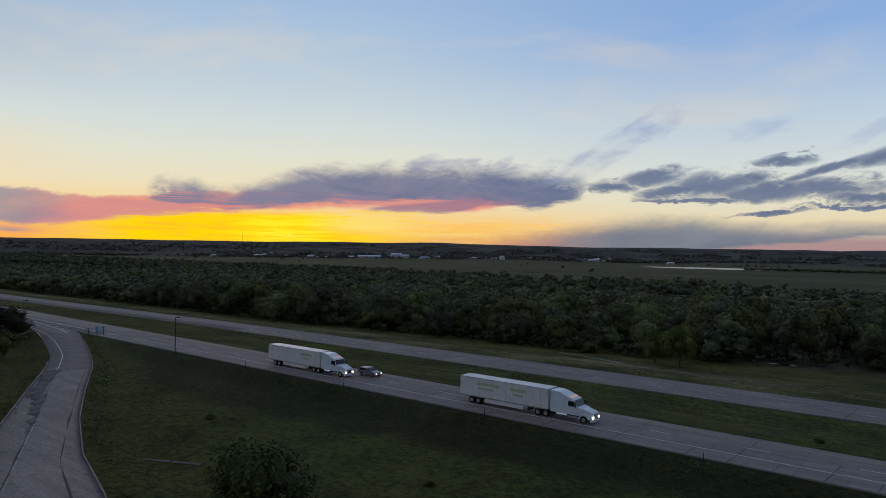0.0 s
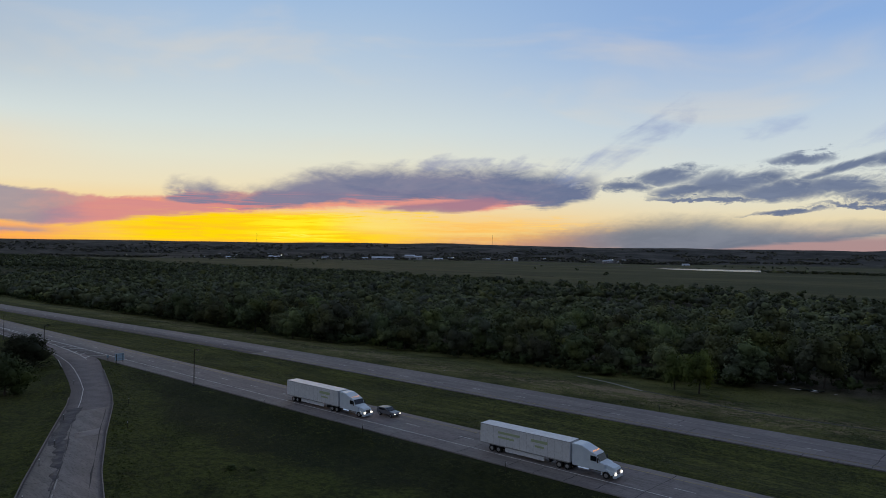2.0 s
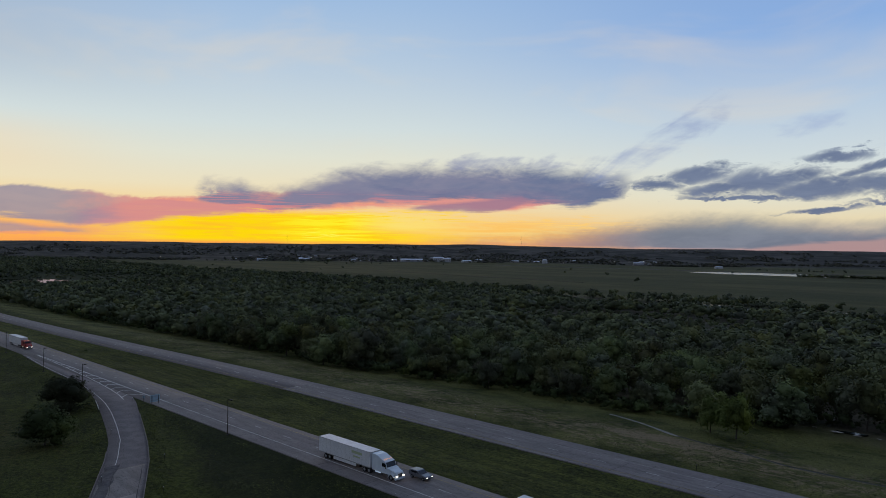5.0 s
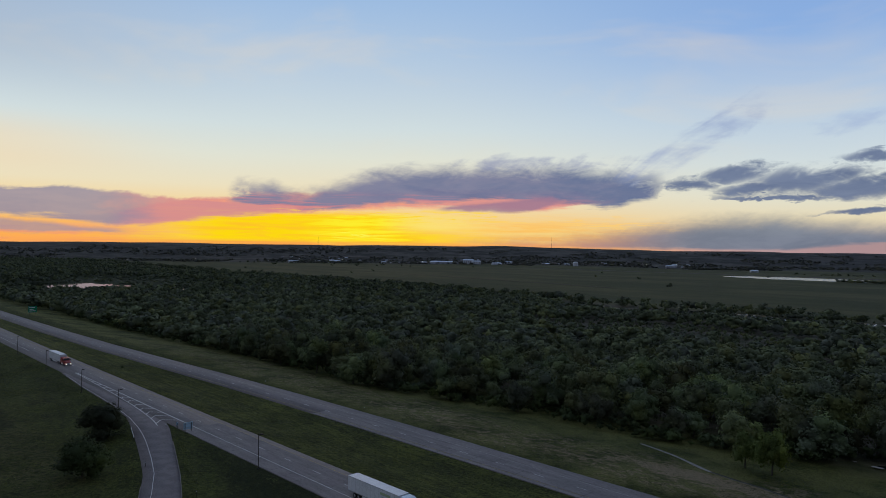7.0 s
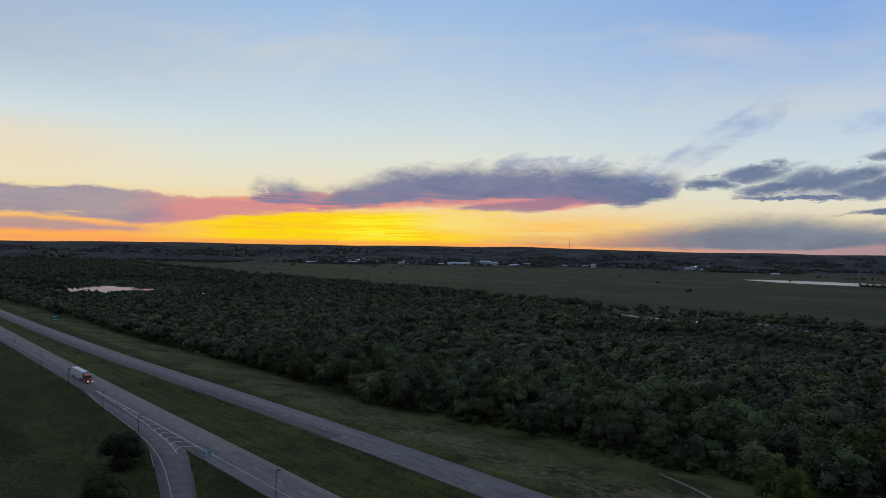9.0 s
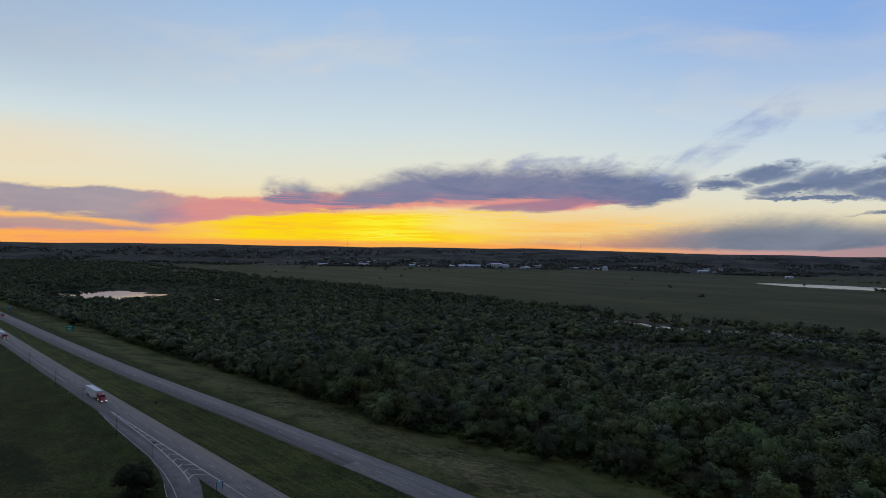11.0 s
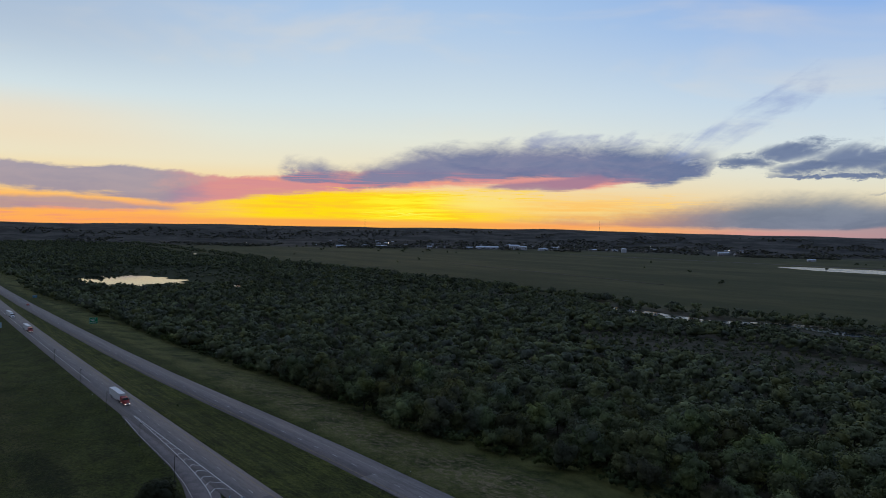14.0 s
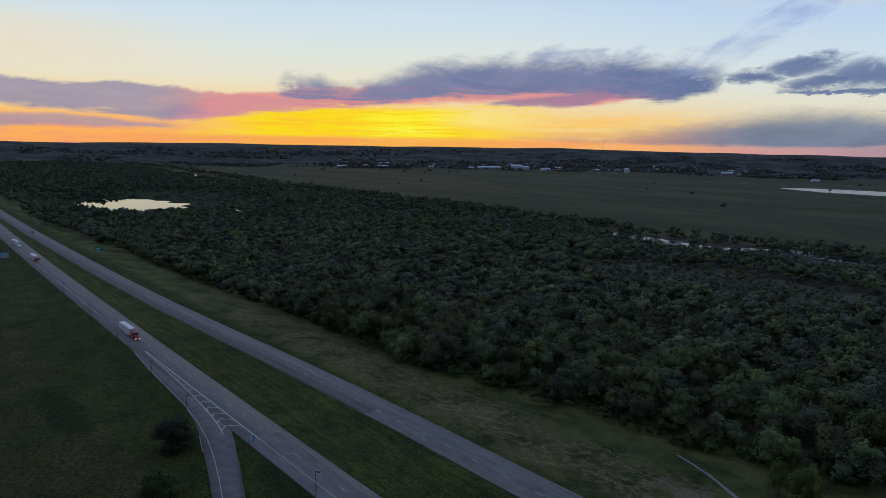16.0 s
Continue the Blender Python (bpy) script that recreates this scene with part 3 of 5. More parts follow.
def far_y(x):
    return np.interp(x, [-5000, -1500, -900, -700, -500, -400, -320, -260, -200, -150, -100, -50, 0, 600],
                     [150, 52, 33.5, 31.2, 31.2, 32.0, 33.6, 36.2, 39.0, 40.7, 41.5, 41.8, 42.0, 45.0])


RAMP_L = ([-240, -210, -185.6, -168, -152, -137.5, -122.5, -108.5, -97, -84, -64, -41.5, -15, 20, 70], [-7.0, -9.4, -10.6, -11.5, -13.7, -17.2, -21.6, -25.8, -29.6, -35.3, -45.4, -56.6, -69, -86, -112])
RAMP_R = ([-240, -210, -190, -168, -150, -138, -131, -121, -107, -91, -78.5, -57.7, -39.2, -21.8, -6.1, 20, 70], [-6.0, -6.2, -6.4, -6.8, -7.1, -7.5, -9.4, -13.0, -18.0, -23.8, -28.9, -39.1, -47.6, -54.4, -58.8, -70, -92])


def ramp_left(x):
    return np.interp(x, *RAMP_L)


def ramp_right(x):
    return np.interp(x, *RAMP_R)


def smooth(e0, e1, v):
    t = np.clip((v - e0) / (e1 - e0), 0, 1)
    return t * t * (3 - 2 * t)


def waves(x, y, scale, seed):
    """Smooth unevenness between about -1 and 1, from a few crossing waves."""
    rng = np.random.default_rng(seed)
    total = 0
    for k in range(7):
        a, f, p = rng.uniform(0, 6.283), rng.uniform(0.6, 2.2) / scale, rng.uniform(0, 6.283)
        total = total + np.sin((x * np.cos(a) + y * np.sin(a)) * f + p) / 7 * 1.9
    return total


EDGE_X = [-3000, -1500, -800, -654, -506, -411, -332, -274, -215, -178, -149, -124, -107, -89, -63, -50, -37, -20, 0, 35, 80, 400]
EDGE_Y = [150, 90, 56, 70, 77, 80, 85, 88, 88, 88, 91, 97, 103, 110, 108, 112, 116, 122, 130, 144, 150, 170]
POND = (-1065.0, 226.0, 138.0, 80.0)
POND_Z, RIVER_Z, LAKE_Z = -13.6, -13.9, -17.6
RIVER_BASE = [(-2300, 700), (-1700, 640), (-1350, 655), (-990, 648), (-885, 640), (-789, 636), (-700, 648), (-641, 650), (-561, 630), (-431, 606), (-374, 600), (-309, 590), (-267, 600), (-226, 620), (-180, 618), (-120, 632), (60, 640), (400, 600)]
RIVER = [(x, float(np.interp(x, [p[0] for p in RIVER_BASE], [p[1] for p in RIVER_BASE])) + 8 * math.sin(x / 47) + 5 * math.sin(x / 19 + 1)) for x in np.linspace(-2300, 400, 150)]
LAKE = [(-775, 1888), (-764, 1960), (-640, 2010), (-500, 2010), (-250, 1960), (-120, 1900), (-240, 1830), (-420, 1810), (-640, 1820)]


def river_half(x):
    return np.interp(x, [-520, -380], [5.5, 12.0])


def river_y(x):
    return np.interp(x, [p[0] for p in RIVER], [p[1] for p in RIVER])


def ground_z(x, y):
    x, y = np.asarray(x, float), np.asarray(y, float)
    n, f = near_y(x), far_y(x)
    # south of the near road: a shallow ditch, then even grass that falls away slowly
    gap = np.minimum(np.maximum(n + NEAR_S - y, 0), 60)
    south = -0.15 - 1.3 * smooth(0, 9, gap) + 0.3 * smooth(12, 30, gap)
    inside_l, inside_r = ramp_left(x), ramp_right(x)
    off = np.maximum(np.maximum(inside_l - 0.8 - y, y - inside_r - 0.8), 0)
    south = south + (-0.15 - south) * smooth(7, 0, off) * smooth(-245, -215, x)
    # median
    mid = (y - (n + NEAR_N)) / np.maximum(f + FAR_S - n - NEAR_N, 1)
    median = -0.15 + (FAR_Z) * smooth(0.0, 1.0, mid) - 1.0 * np.sin(np.pi * np.clip(mid, 0, 1)) ** 1.5
    # bank down to the flood plain
    d = y - (f + FAR_N)
    bank = FAR_Z - 0.15 - 4.2 * smooth(2, 44, d) - 3.6 * smooth(30, 78, d) - 4.2 * smooth(80, 700, d) - 3.6 * smooth(700, 1700, d)
    z = np.where(y < n + NEAR_S, south, np.where(y < n + NEAR_N, -0.15, np.where(y < f + FAR_S, median, np.where(y < f + FAR_N, FAR_Z - 0.15, bank))))
    open_ground = smooth(4, 14, np.where(y < n, np.minimum(gap, off), d)) * ((y < n) | (d > 0))
    z = z + 0.35 * waves(x, y, 26, 3) * open_ground
    # water beds
    px, py, rx, ry = POND
    pond = ((x - px) / (rx * 1.5)) ** 2 + ((y - py) / (ry * 1.5)) ** 2
    z = z + (POND_Z - 0.5 - z) * smooth(1.5, 0.8, pond)
    z = z + (RIVER_Z - 0.5 - z) * smooth(70, 16, np.abs(y - river_y(x))) * smooth(500, 350, x) * smooth(-2600, -2200, x)
    lake = ((x + 450) / 420) ** 2 + ((y - 1910) / 160) ** 2
    z = z + (LAKE_Z - 0.5 - z) * smooth(1.6, 0.9, lake)
    # hills round the valley
    r = np.hypot(x - 55, y + 88)
    top = 66 - 9 * smooth(-3200, -1500, x) + 7 * waves(x, y, 420, 5) + 4 * waves(x, y, 130, 6)
    rise = smooth(3000, 4750, r) ** 1.6
    z = z + rise * (top - z) + smooth(2500, 3200, r) * (1 - rise) * (5 * waves(x, y, 160, 8) + 3)
    return z


def build_ground():
    def lines(lo, hi, step, end):
        out, v, s = list(np.arange(lo, hi + step / 2, step)), hi, step
        while v < end:
            s = min(s * 1.085, 80)
            v += s
            out.append(v)
        v, s, left = lo, step, []
        while v > -end:
            s = min(s * 1.085, 80)
            v -= s
            left.append(v)
        return np.array(left[::-1] + out)

    xs, ys = lines(-330, 100, 3.4, 4990), lines(-112, 130, 2.0, 4990)
    gx, gy = np.meshgrid(xs, ys)
    verts = np.stack([gx, gy, ground_z(gx, gy)], -1).reshape(-1, 3)
    nx, ny = len(xs), len(ys)
    i = (np.arange(ny - 1)[:, None] * nx + np.arange(nx - 1)).ravel()
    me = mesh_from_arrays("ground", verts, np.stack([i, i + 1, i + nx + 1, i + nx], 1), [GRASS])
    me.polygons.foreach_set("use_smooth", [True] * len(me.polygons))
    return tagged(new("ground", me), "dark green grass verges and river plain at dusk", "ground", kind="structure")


build_ground()


def ribbon(name, xs, left, right, z, mat, parent=None, label="", depth=0.3):
    """A slab between two lines y = left(x), right(x), with its top at z and closed sides."""
    xs = np.asarray(xs, float)
    lo, hi = left(xs), right(xs)
    z = np.broadcast_to(z, xs.shape)
    rows = np.stack([np.stack([xs, lo, z - depth], 1), np.stack([xs, lo, z], 1), np.stack([xs, hi, z], 1), np.stack([xs, hi, z - depth], 1)], 1)
    n = len(xs)
    i = np.arange(n - 1)[:, None] * 4 + np.arange(3)
    faces = np.stack([i, i + 4, i + 5, i + 1], -1).reshape(-1, 4)
    ends = np.array([[0, 1, 2, 3], [4 * n - 1, 4 * n - 2, 4 * n - 3, 4 * n - 4]])
    ob = new(name, mesh_from_arrays(name, rows.reshape(-1, 3), np.concatenate([faces, ends]), [mat]))
    if parent is not None:
        ob.parent = parent
    return tagged(ob, label)


def offset(line, d):
    return lambda x: line(x) + d


ROAD_X = np.concatenate([np.arange(-4400, -1000, 60), np.arange(-1000, -400, 20), np.arange(-400, 140, 5), np.arange(140, 700, 40)])
near_road = tagged(ribbon("road_near", ROAD_X, offset(near_y, NEAR_S), offset(near_y, NEAR_N), 0.0, CONCRETE), "grey concrete two-lane carriageway with worn white lines", "road", kind="structure")
far_road = tagged(ribbon("road_far", ROAD_X, offset(far_y, FAR_S), offset(far_y, FAR_N), FAR_Z, CONCRETE), "grey concrete carriageway beyond the grass median", "road", kind="structure")
RAMP_X = np.concatenate([np.arange(-240, 70, 3.0), [70]])
exit_ramp = tagged(ribbon("road_ramp", RAMP_X, ramp_left, ramp_right, 0.006, ASPHALT), "worn grey asphalt exit ramp curving off the carriageway", "road", kind="structure")

MARK = 0.012
for road, line, z, south, north in ((near_road, near_y, 0.0, -3.72, 3.66), (far_road, far_y, FAR_Z, -3.66, 3.72)):
    yellow_side = north if road is near_road else south
    white_side = south if road is near_road else north
    span = ROAD_X[(ROAD_X > -1500) & (ROAD_X < 400)]
    ribbon("yellow_edge_line", span, offset(line, yellow_side - 0.06), offset(line, yellow_side + 0.06), z + MARK, YELLOW, road, "faded yellow edge line", 0.01)
    if road is near_road:
        ribbon("white_edge_line", np.arange(-132, 300, 5.0), offset(line, white_side - 0.09), offset(line, white_side + 0.09), z + MARK, PAINT, road, "white edge line", 0.01)
        ribbon("white_edge_line", np.arange(-1500, -300, 12.0), offset(line, white_side - 0.09), offset(line, white_side + 0.09), z + MARK, PAINT, road, "white edge line", 0.01)
    else:
        ribbon("white_edge_line", span, offset(line, white_side - 0.07), offset(line, white_side + 0.07), z + MARK, PAINT_WORN, road, "white edge line", 0.01)
    start = -1.5 if road is near_road else 31.3 - 1.5
    for k in range(-62, 9):
        x0 = start + 12.19 * k
        ribbon("lane_dash", np.array([x0, x0 + 1.5, x0 + 3.0]), offset(line, -0.07), offset(line, 0.07), z + MARK, PAINT, road, "", 0.01)

# painted gore between carriageway and ramp
GORE_X = np.array([-237.5, -225, -212, -200, -189.4, -178, -168, -159, -150.2, -143, -136.6])
GORE_Y = np.array([-3.0, -3.4, -4.0, -4.5, -5.0, -5.7, -6.4, -7.2, -8.2, -9.2, -10.6])


def gore_left(x):
    return np.interp(x, GORE_X, GORE_Y)


def gore_right(x):
    return near_y(x) - 3.72


ribbon("gore_line", np.linspace(-237.5, -136.6, 40), offset(gore_left, -0.13), offset(gore_left, 0.13), 0.006 + MARK, PAINT, near_road, "solid white gore line", 0.01)
ribbon("gore_line", np.linspace(-237.5, -125.0, 40), offset(gore_right, -0.15), offset(gore_right, 0.15), 0.006 + MARK, PAINT, near_road, "solid white gore line", 0.01)
for x in (-214, -207, -200, -193, -186, -179, -172, -165, -158.5, -152, -146, -139.5):
    a, b = float(gore_left(np.array(x))), float(gore_right(np.array(x + 1)))
    tip = (x - 0.35 * (b - a) - 0.8, a + (b - a) * 0.42)
    bm = bmesh.new()
    for p, q in (((x, a), tip), ((x + 0.8, b), tip)):
        p, q = Vector((*p, 0.0235)), Vector((*q, 0.0235))
        side = Vector((-(q - p).y, (q - p).x, 0)).normalized() * 0.16
        bm.faces.new([bm.verts.new(c) for c in (p - side, q - side, q + side, p + side)])
    bmesh.ops.recalc_face_normals(bm, faces=bm.faces)
    part("chevron", bm, PAINT, near_road)

# ramp lines and the darker worn strip along its outer side
ribbon("ramp_edge_line", np.arange(-235, -77, 3.0), lambda x: ramp_left(x) + 0.30 + 2.1 * smooth(-165, -120, x), lambda x: ramp_left(x) + 0.45 + 2.1 * smooth(-165, -120, x), 0.006 + MARK, PAINT, exit_ramp, "worn white edge line", 0.01)
ribbon("patched_strip", np.arange(-80, -57, 0.4), lambda x: ramp_left(x) + 0.5 + 0.4 * waves(x, x * 0, 1.2, 17), lambda x: ramp_left(x) + 2.9 - 0.5 * smooth(-74, -60, x) + 0.5 * waves(x, x * 0, 1.1, 12), 0.022, PATCH, exit_ramp, "dark patched asphalt", 0.01)
ribbon("patched_strip", np.arange(-59, -36, 0.4), lambda x: ramp_left(x) + 2.0 + 1.7 * smooth(-56, -38, x) + 0.45 * waves(x, x * 0, 1.0, 18), lambda x: ramp_left(x) + 2.7 + 1.4 * smooth(-74, -46, x) + 0.3 * waves(x, x * 0, 0.9, 19), 0.021, PATCH, exit_ramp, "dark patched asphalt", 0.01)
ribbon("pale_band", np.arange(-62, -58, 0.5), lambda x: ramp_left(x) + 4.6 + 0.5 * waves(x, x * 0, 2, 24), lambda x: ramp_right(x) - 1.2 + 0.4 * waves(x, x * 0, 2, 25), 0.021, PALE_CONCRETE, exit_ramp, "pale worn band across the ramp", 0.01)
ribbon("concrete_apron", np.arange(-77, 60, 1.0), offset(ramp_left, 0.3), lambda x: ramp_right(x) - 0.5 - 0.25 * waves(x, x * 0, 5, 14), 0.017, SHOULDER, exit_ramp, "pale concrete paving of the ramp", 0.01)
ribbon("kerb", np.arange(-90, 60, 3.0), offset(ramp_left, -0.16), ramp_left, 0.14, SHOULDER, exit_ramp, "low concrete kerb", 0.4)
ribbon("kerb", np.arange(-118, 40, 3.0), ramp_right, offset(ramp_right, 0.16), 0.14, SHOULDER, exit_ramp, "low concrete kerb", 0.4)

for side, lo, hi, x0, x1, seed in ((ramp_left, 2.7, 4.15, -74, -46, 15), (ramp_right, -1.15, -2.7, -45, -12, 26)):
    ribbon("ramp_seam", np.arange(-76, 55, 1.0), lambda x: side(x) + lo + (hi - lo) * smooth(x0, x1, x) - 0.07 + 0.12 * waves(x, x * 0, 2.5, seed), lambda x: side(x) + lo + (hi - lo) * smooth(x0, x1, x) + 0.07 + 0.12 * waves(x, x * 0, 2.5, seed + 1),
           0.026, SEALANT, exit_ramp, "dark ragged seam along the ramp", 0.005)
for x0 in np.arange(-40, 50, 5.2):
    ribbon("shoulder_dash", np.linspace(x0, x0 + 4.0, 5), lambda x: ramp_left(x) + 4.30, lambda x: ramp_left(x) + 4.46, 0.024, PAINT_WORN, exit_ramp, "", 0.005)
for x0 in np.arange(-74, 40, 11.0):
    ribbon("ramp_joint", np.array([x0, x0 + 0.5, x0 + 2.0]), lambda x, a=x0: ramp_left(x) * 0 + ramp_left(a) + (x - a) * 2.05, lambda x, a=x0: ramp_left(x) * 0 + ramp_left(a) + (x - a) * 2.05 + 0.2, 0.027, SEALANT, exit_ramp, "", 0.005)


# ==== water ====
def shore(name, points, z, label, wobble, seed, mat=None):
    pts = []
    n = len(points)
    for i in range(n):
        a, b = Vector(points[i]), Vector(points[(i + 1) % n])
        for k in range(6):
            p = a.lerp(b, k / 6)
            pts.append(p + Vector((noise.noise((p.x * 0.03, p.y * 0.03, seed)), noise.noise((p.x * 0.03, p.y * 0.03, seed + 9)))) * wobble)
    bm = bmesh.new()
    bm.faces.new([bm.verts.new((p.x, p.y, z)) for p in pts])
    bmesh.ops.recalc_face_normals(bm, faces=bm.faces)
    if next(iter(bm.faces)).normal.z < 0:
        bmesh.ops.reverse_faces(bm, faces=bm.faces)
    bmesh.ops.triangulate(bm, faces=bm.faces)
    return tagged(finish(name, bm, mat or WATER), label, "water", kind="structure")


px, py, rx, ry = POND
shore("water_pond", [(px + rx * math.cos(a), py + ry * math.sin(a)) for a in np.linspace(0, 2 * math.pi, 14, endpoint=False)], POND_Z, "still pond mirroring the yellow dusk sky", 24, 1.0)
river_line = [(x, y) for x, y in RIVER]
shore("water_river", [(x, y - river_half(x) - 4 * math.sin(x / 31)) for x, y in river_line] + [(x, y + river_half(x) + 4 * math.sin(x / 23)) for x, y in river_line[::-1]], RIVER_Z, "shallow braided river between trees", 5, 4.0, CHOPPY)
shore("water_lake", LAKE, LAKE_Z, "long pale lake on the open plain", 10, 7.0, CHOPPY)
for cx, cy, w in ((-1420, 560, 30), (-1650, 420, 22), (-880, 330, 10), (9, 138.5, 2.2)):
    shore("water_pool", [(cx + w * 1.8 * math.cos(a), cy + w * 0.6 * math.sin(a)) for a in np.linspace(0, 2 * math.pi, 9, endpoint=False)], float(ground_z(cx, cy)) + 0.35, "small pool among the trees", 5, cx, CHOPPY)


# four pale flat patches along the edge of the small pool
for cx, cy, w in ((1.0, 138.2, 0.45), (6.8, 136.8, 1.0), (12.8, 136.4, 0.7), (17.8, 137.2, 0.4)):
    tagged(shore("ground_pale_spot", [(cx + w * 1.7 * math.cos(a), cy + w * 0.8 * math.sin(a)) for a in np.linspace(0, 2 * math.pi, 8, endpoint=False)], float(ground_z(cx, cy)) + 0.45,
                 "pale flat patch beside a pool at the wood's edge", 1.0, cx, PALE_SPOT), "", "sand")


# ==== trees ====
def crown_arrays(rng, leaves, size, lobes, core=(7, 5), width=1.0, height=1.0, dome=0.31, clump=9, fill=0.77):
    """A crown about 1 wide and 1 high, standing on z = 0: boughs round a middle, each a mass of leaf clumps over a dark core. Returns verts and quads."""
    verts, faces, count = [], [], 0
    centres = [(0.0, 0.0, 0.45 * height, dome)]
    for k in range(1, lobes):
        a, rise = k * 2.4 + rng.uniform(-0.5, 0.5), rng.uniform(-0.95, 1.2)
        reach = 0.27 * rng.uniform(0.7, 1.15)
        centres.append((reach * np.cos(rise) * np.cos(a) * width, reach * np.cos(rise) * np.sin(a) * width, (0.46 + reach * np.sin(rise) * 1.2) * height, rng.uniform(0.15, 0.24)))
    weights = np.array([c[3] ** 2 for c in centres])
    counts = np.maximum(3, (leaves / clump * weights / weights.sum()).astype(int))
    for (cx, cy, cz, r), per in zip(centres, counts):
        d = rng.normal(size=(per, 3)) + [0, 0, 0.25]
        d /= np.linalg.norm(d, axis=1)[:, None]
        mid = np.array([cx, cy, cz]) + d * (r * rng.uniform(0.72, 1.10, per))[:, None] * [width, width, 0.95 * height]
        wide = r * rng.uniform(0.20, 0.46, per)
        n = per * clump
        q = rng.normal(size=(n, 3))
        q /= np.linalg.norm(q, axis=1)[:, None]
        d, wide = np.repeat(d, clump, 0), np.repeat(wide, clump)
        p = np.repeat(mid, clump, 0) + q * (wide * rng.uniform(0.5, 1.0, n))[:, None] * [1, 1, 0.8]
        tilt = d * 0.6 + q * 0.6 + rng.normal(scale=0.3, size=(n, 3)) + [0, 0, 0.15]
        tilt /= np.linalg.norm(tilt, axis=1)[:, None]
        side = np.cross(tilt, rng.normal(size=(n, 3)))
        side /= np.linalg.norm(side, axis=1)[:, None]
        up = np.cross(tilt, side)
        s = size * rng.uniform(0.6, 1.35, n)[:, None]
        quad = np.stack([p - side * s - up * s * 0.5, p + side * s * 0.6 - up * s, p + side * s + up * s * 0.7, p - side * s * 0.5 + up * s], 1)
        verts.append(quad.reshape(-1, 3))
        faces.append(np.arange(n * 4).reshape(-1, 4) + count)
        count += n * 4
        if core:
            n, m = core
            th, ph = np.meshgrid(np.linspace(0, 2 * np.pi, n, endpoint=False), np.linspace(0.15, np.pi - 0.15, m))
            wob = rng.uniform(fill - 0.14, fill + 0.06, th.shape) * r
            s = np.stack([cx + wob * np.sin(ph) * np.cos(th) * width, cy + wob * np.sin(ph) * np.sin(th) * width, cz + wob * np.cos(ph) * 0.95 * height], -1).reshape(-1, 3)
            i = np.array([(a * n + b, a * n + (b + 1) % n, (a + 1) * n + (b + 1) % n, (a + 1) * n + b) for a in range(m - 1) for b in range(n)])
            verts.append(s)
            faces.append(i[:, ::-1] + count)
            count += len(s)
    return np.concatenate(verts), np.concatenate(faces)


def trunk_mesh(rng, height, radius, name="trunk"):
    bm = bmesh.new()
    bend = rng.uniform(-0.05, 0.05, 2) * height
    mid = (bend[0], bend[1], height * 0.42)
    tube(bm, (0, 0, -0.3), mid, radius, radius * 0.7, 7)
    for k in range(5):
        a = k * 1.26 + rng.uniform(-0.4, 0.4)
        reach = rng.uniform(0.14, 0.28) * height
        z0 = height * rng.uniform(0.28, 0.42)
        end = (reach * math.cos(a), reach * math.sin(a), height * rng.uniform(0.60, 0.84))
        tube(bm, (bend[0] * z0 / mid[2], bend[1] * z0 / mid[2], z0), end, radius * 0.5, radius * 0.14, 5)
    me = bpy.data.meshes.new(name)
    bm.to_mesh(me)
    bm.free()
    me.materials.append(BARK)
    return me


def tree_kind(rng, height, spread, leaf, leaves=1300, size=0.034, lobes=11, trunk=0.28, dome=0.31, clump=9):
    v, f = crown_arrays(rng, leaves, size, lobes, dome=dome, clump=clump, fill=0.68)
    n = puffed(v)
    v = v * [spread, spread, height * 1.02] + [0, 0, height * 0.04]
    return soften(mesh_from_arrays("crown", v, f, [leaf]), n), trunk_mesh(rng, height * 0.95, trunk)


def puffed(v):
    """Outward directions of a unit crown, so that it shades as one soft mass."""
    d = (v - [0, 0, 0.40]) * [1.0, 1.0, 0.9]
    return d / np.maximum(np.linalg.norm(d, axis=1), 1e-4)[:, None]


def soften(me, outward, share=0.25):
    me.polygons.foreach_set("use_smooth", np.ones(len(me.polygons), bool))
    own = np.empty(len(me.vertices) * 3, np.float32)
    me.vertices.foreach_get("normal", own)
    n = own.reshape(-1, 3) * (1 - share) + outward * share
    n /= np.maximum(np.linalg.norm(n, axis=1), 1e-4)[:, None]
    layer = me.attributes.new("custom_normal", "FLOAT_VECTOR", "POINT")
    layer.data.foreach_set("vector", np.ascontiguousarray(n, dtype=np.float32).ravel())
    return me


def plant_tree(name, kind, at, turn, scale, label, group=""):
    crown, trunk = kind
    root = tagged(new(name), label, "tree", group)
    root.matrix_basis = Matrix.LocRotScale(at, Euler((0, 0, turn)), (scale[0], scale[0], scale[1]))
    for part_name, me in (("trunk", trunk), ("crown", crown)):
        ob = new(part_name, me)
        ob.parent = root
    return root


def edge_y(x):
    return np.interp(x, EDGE_X, EDGE_Y)


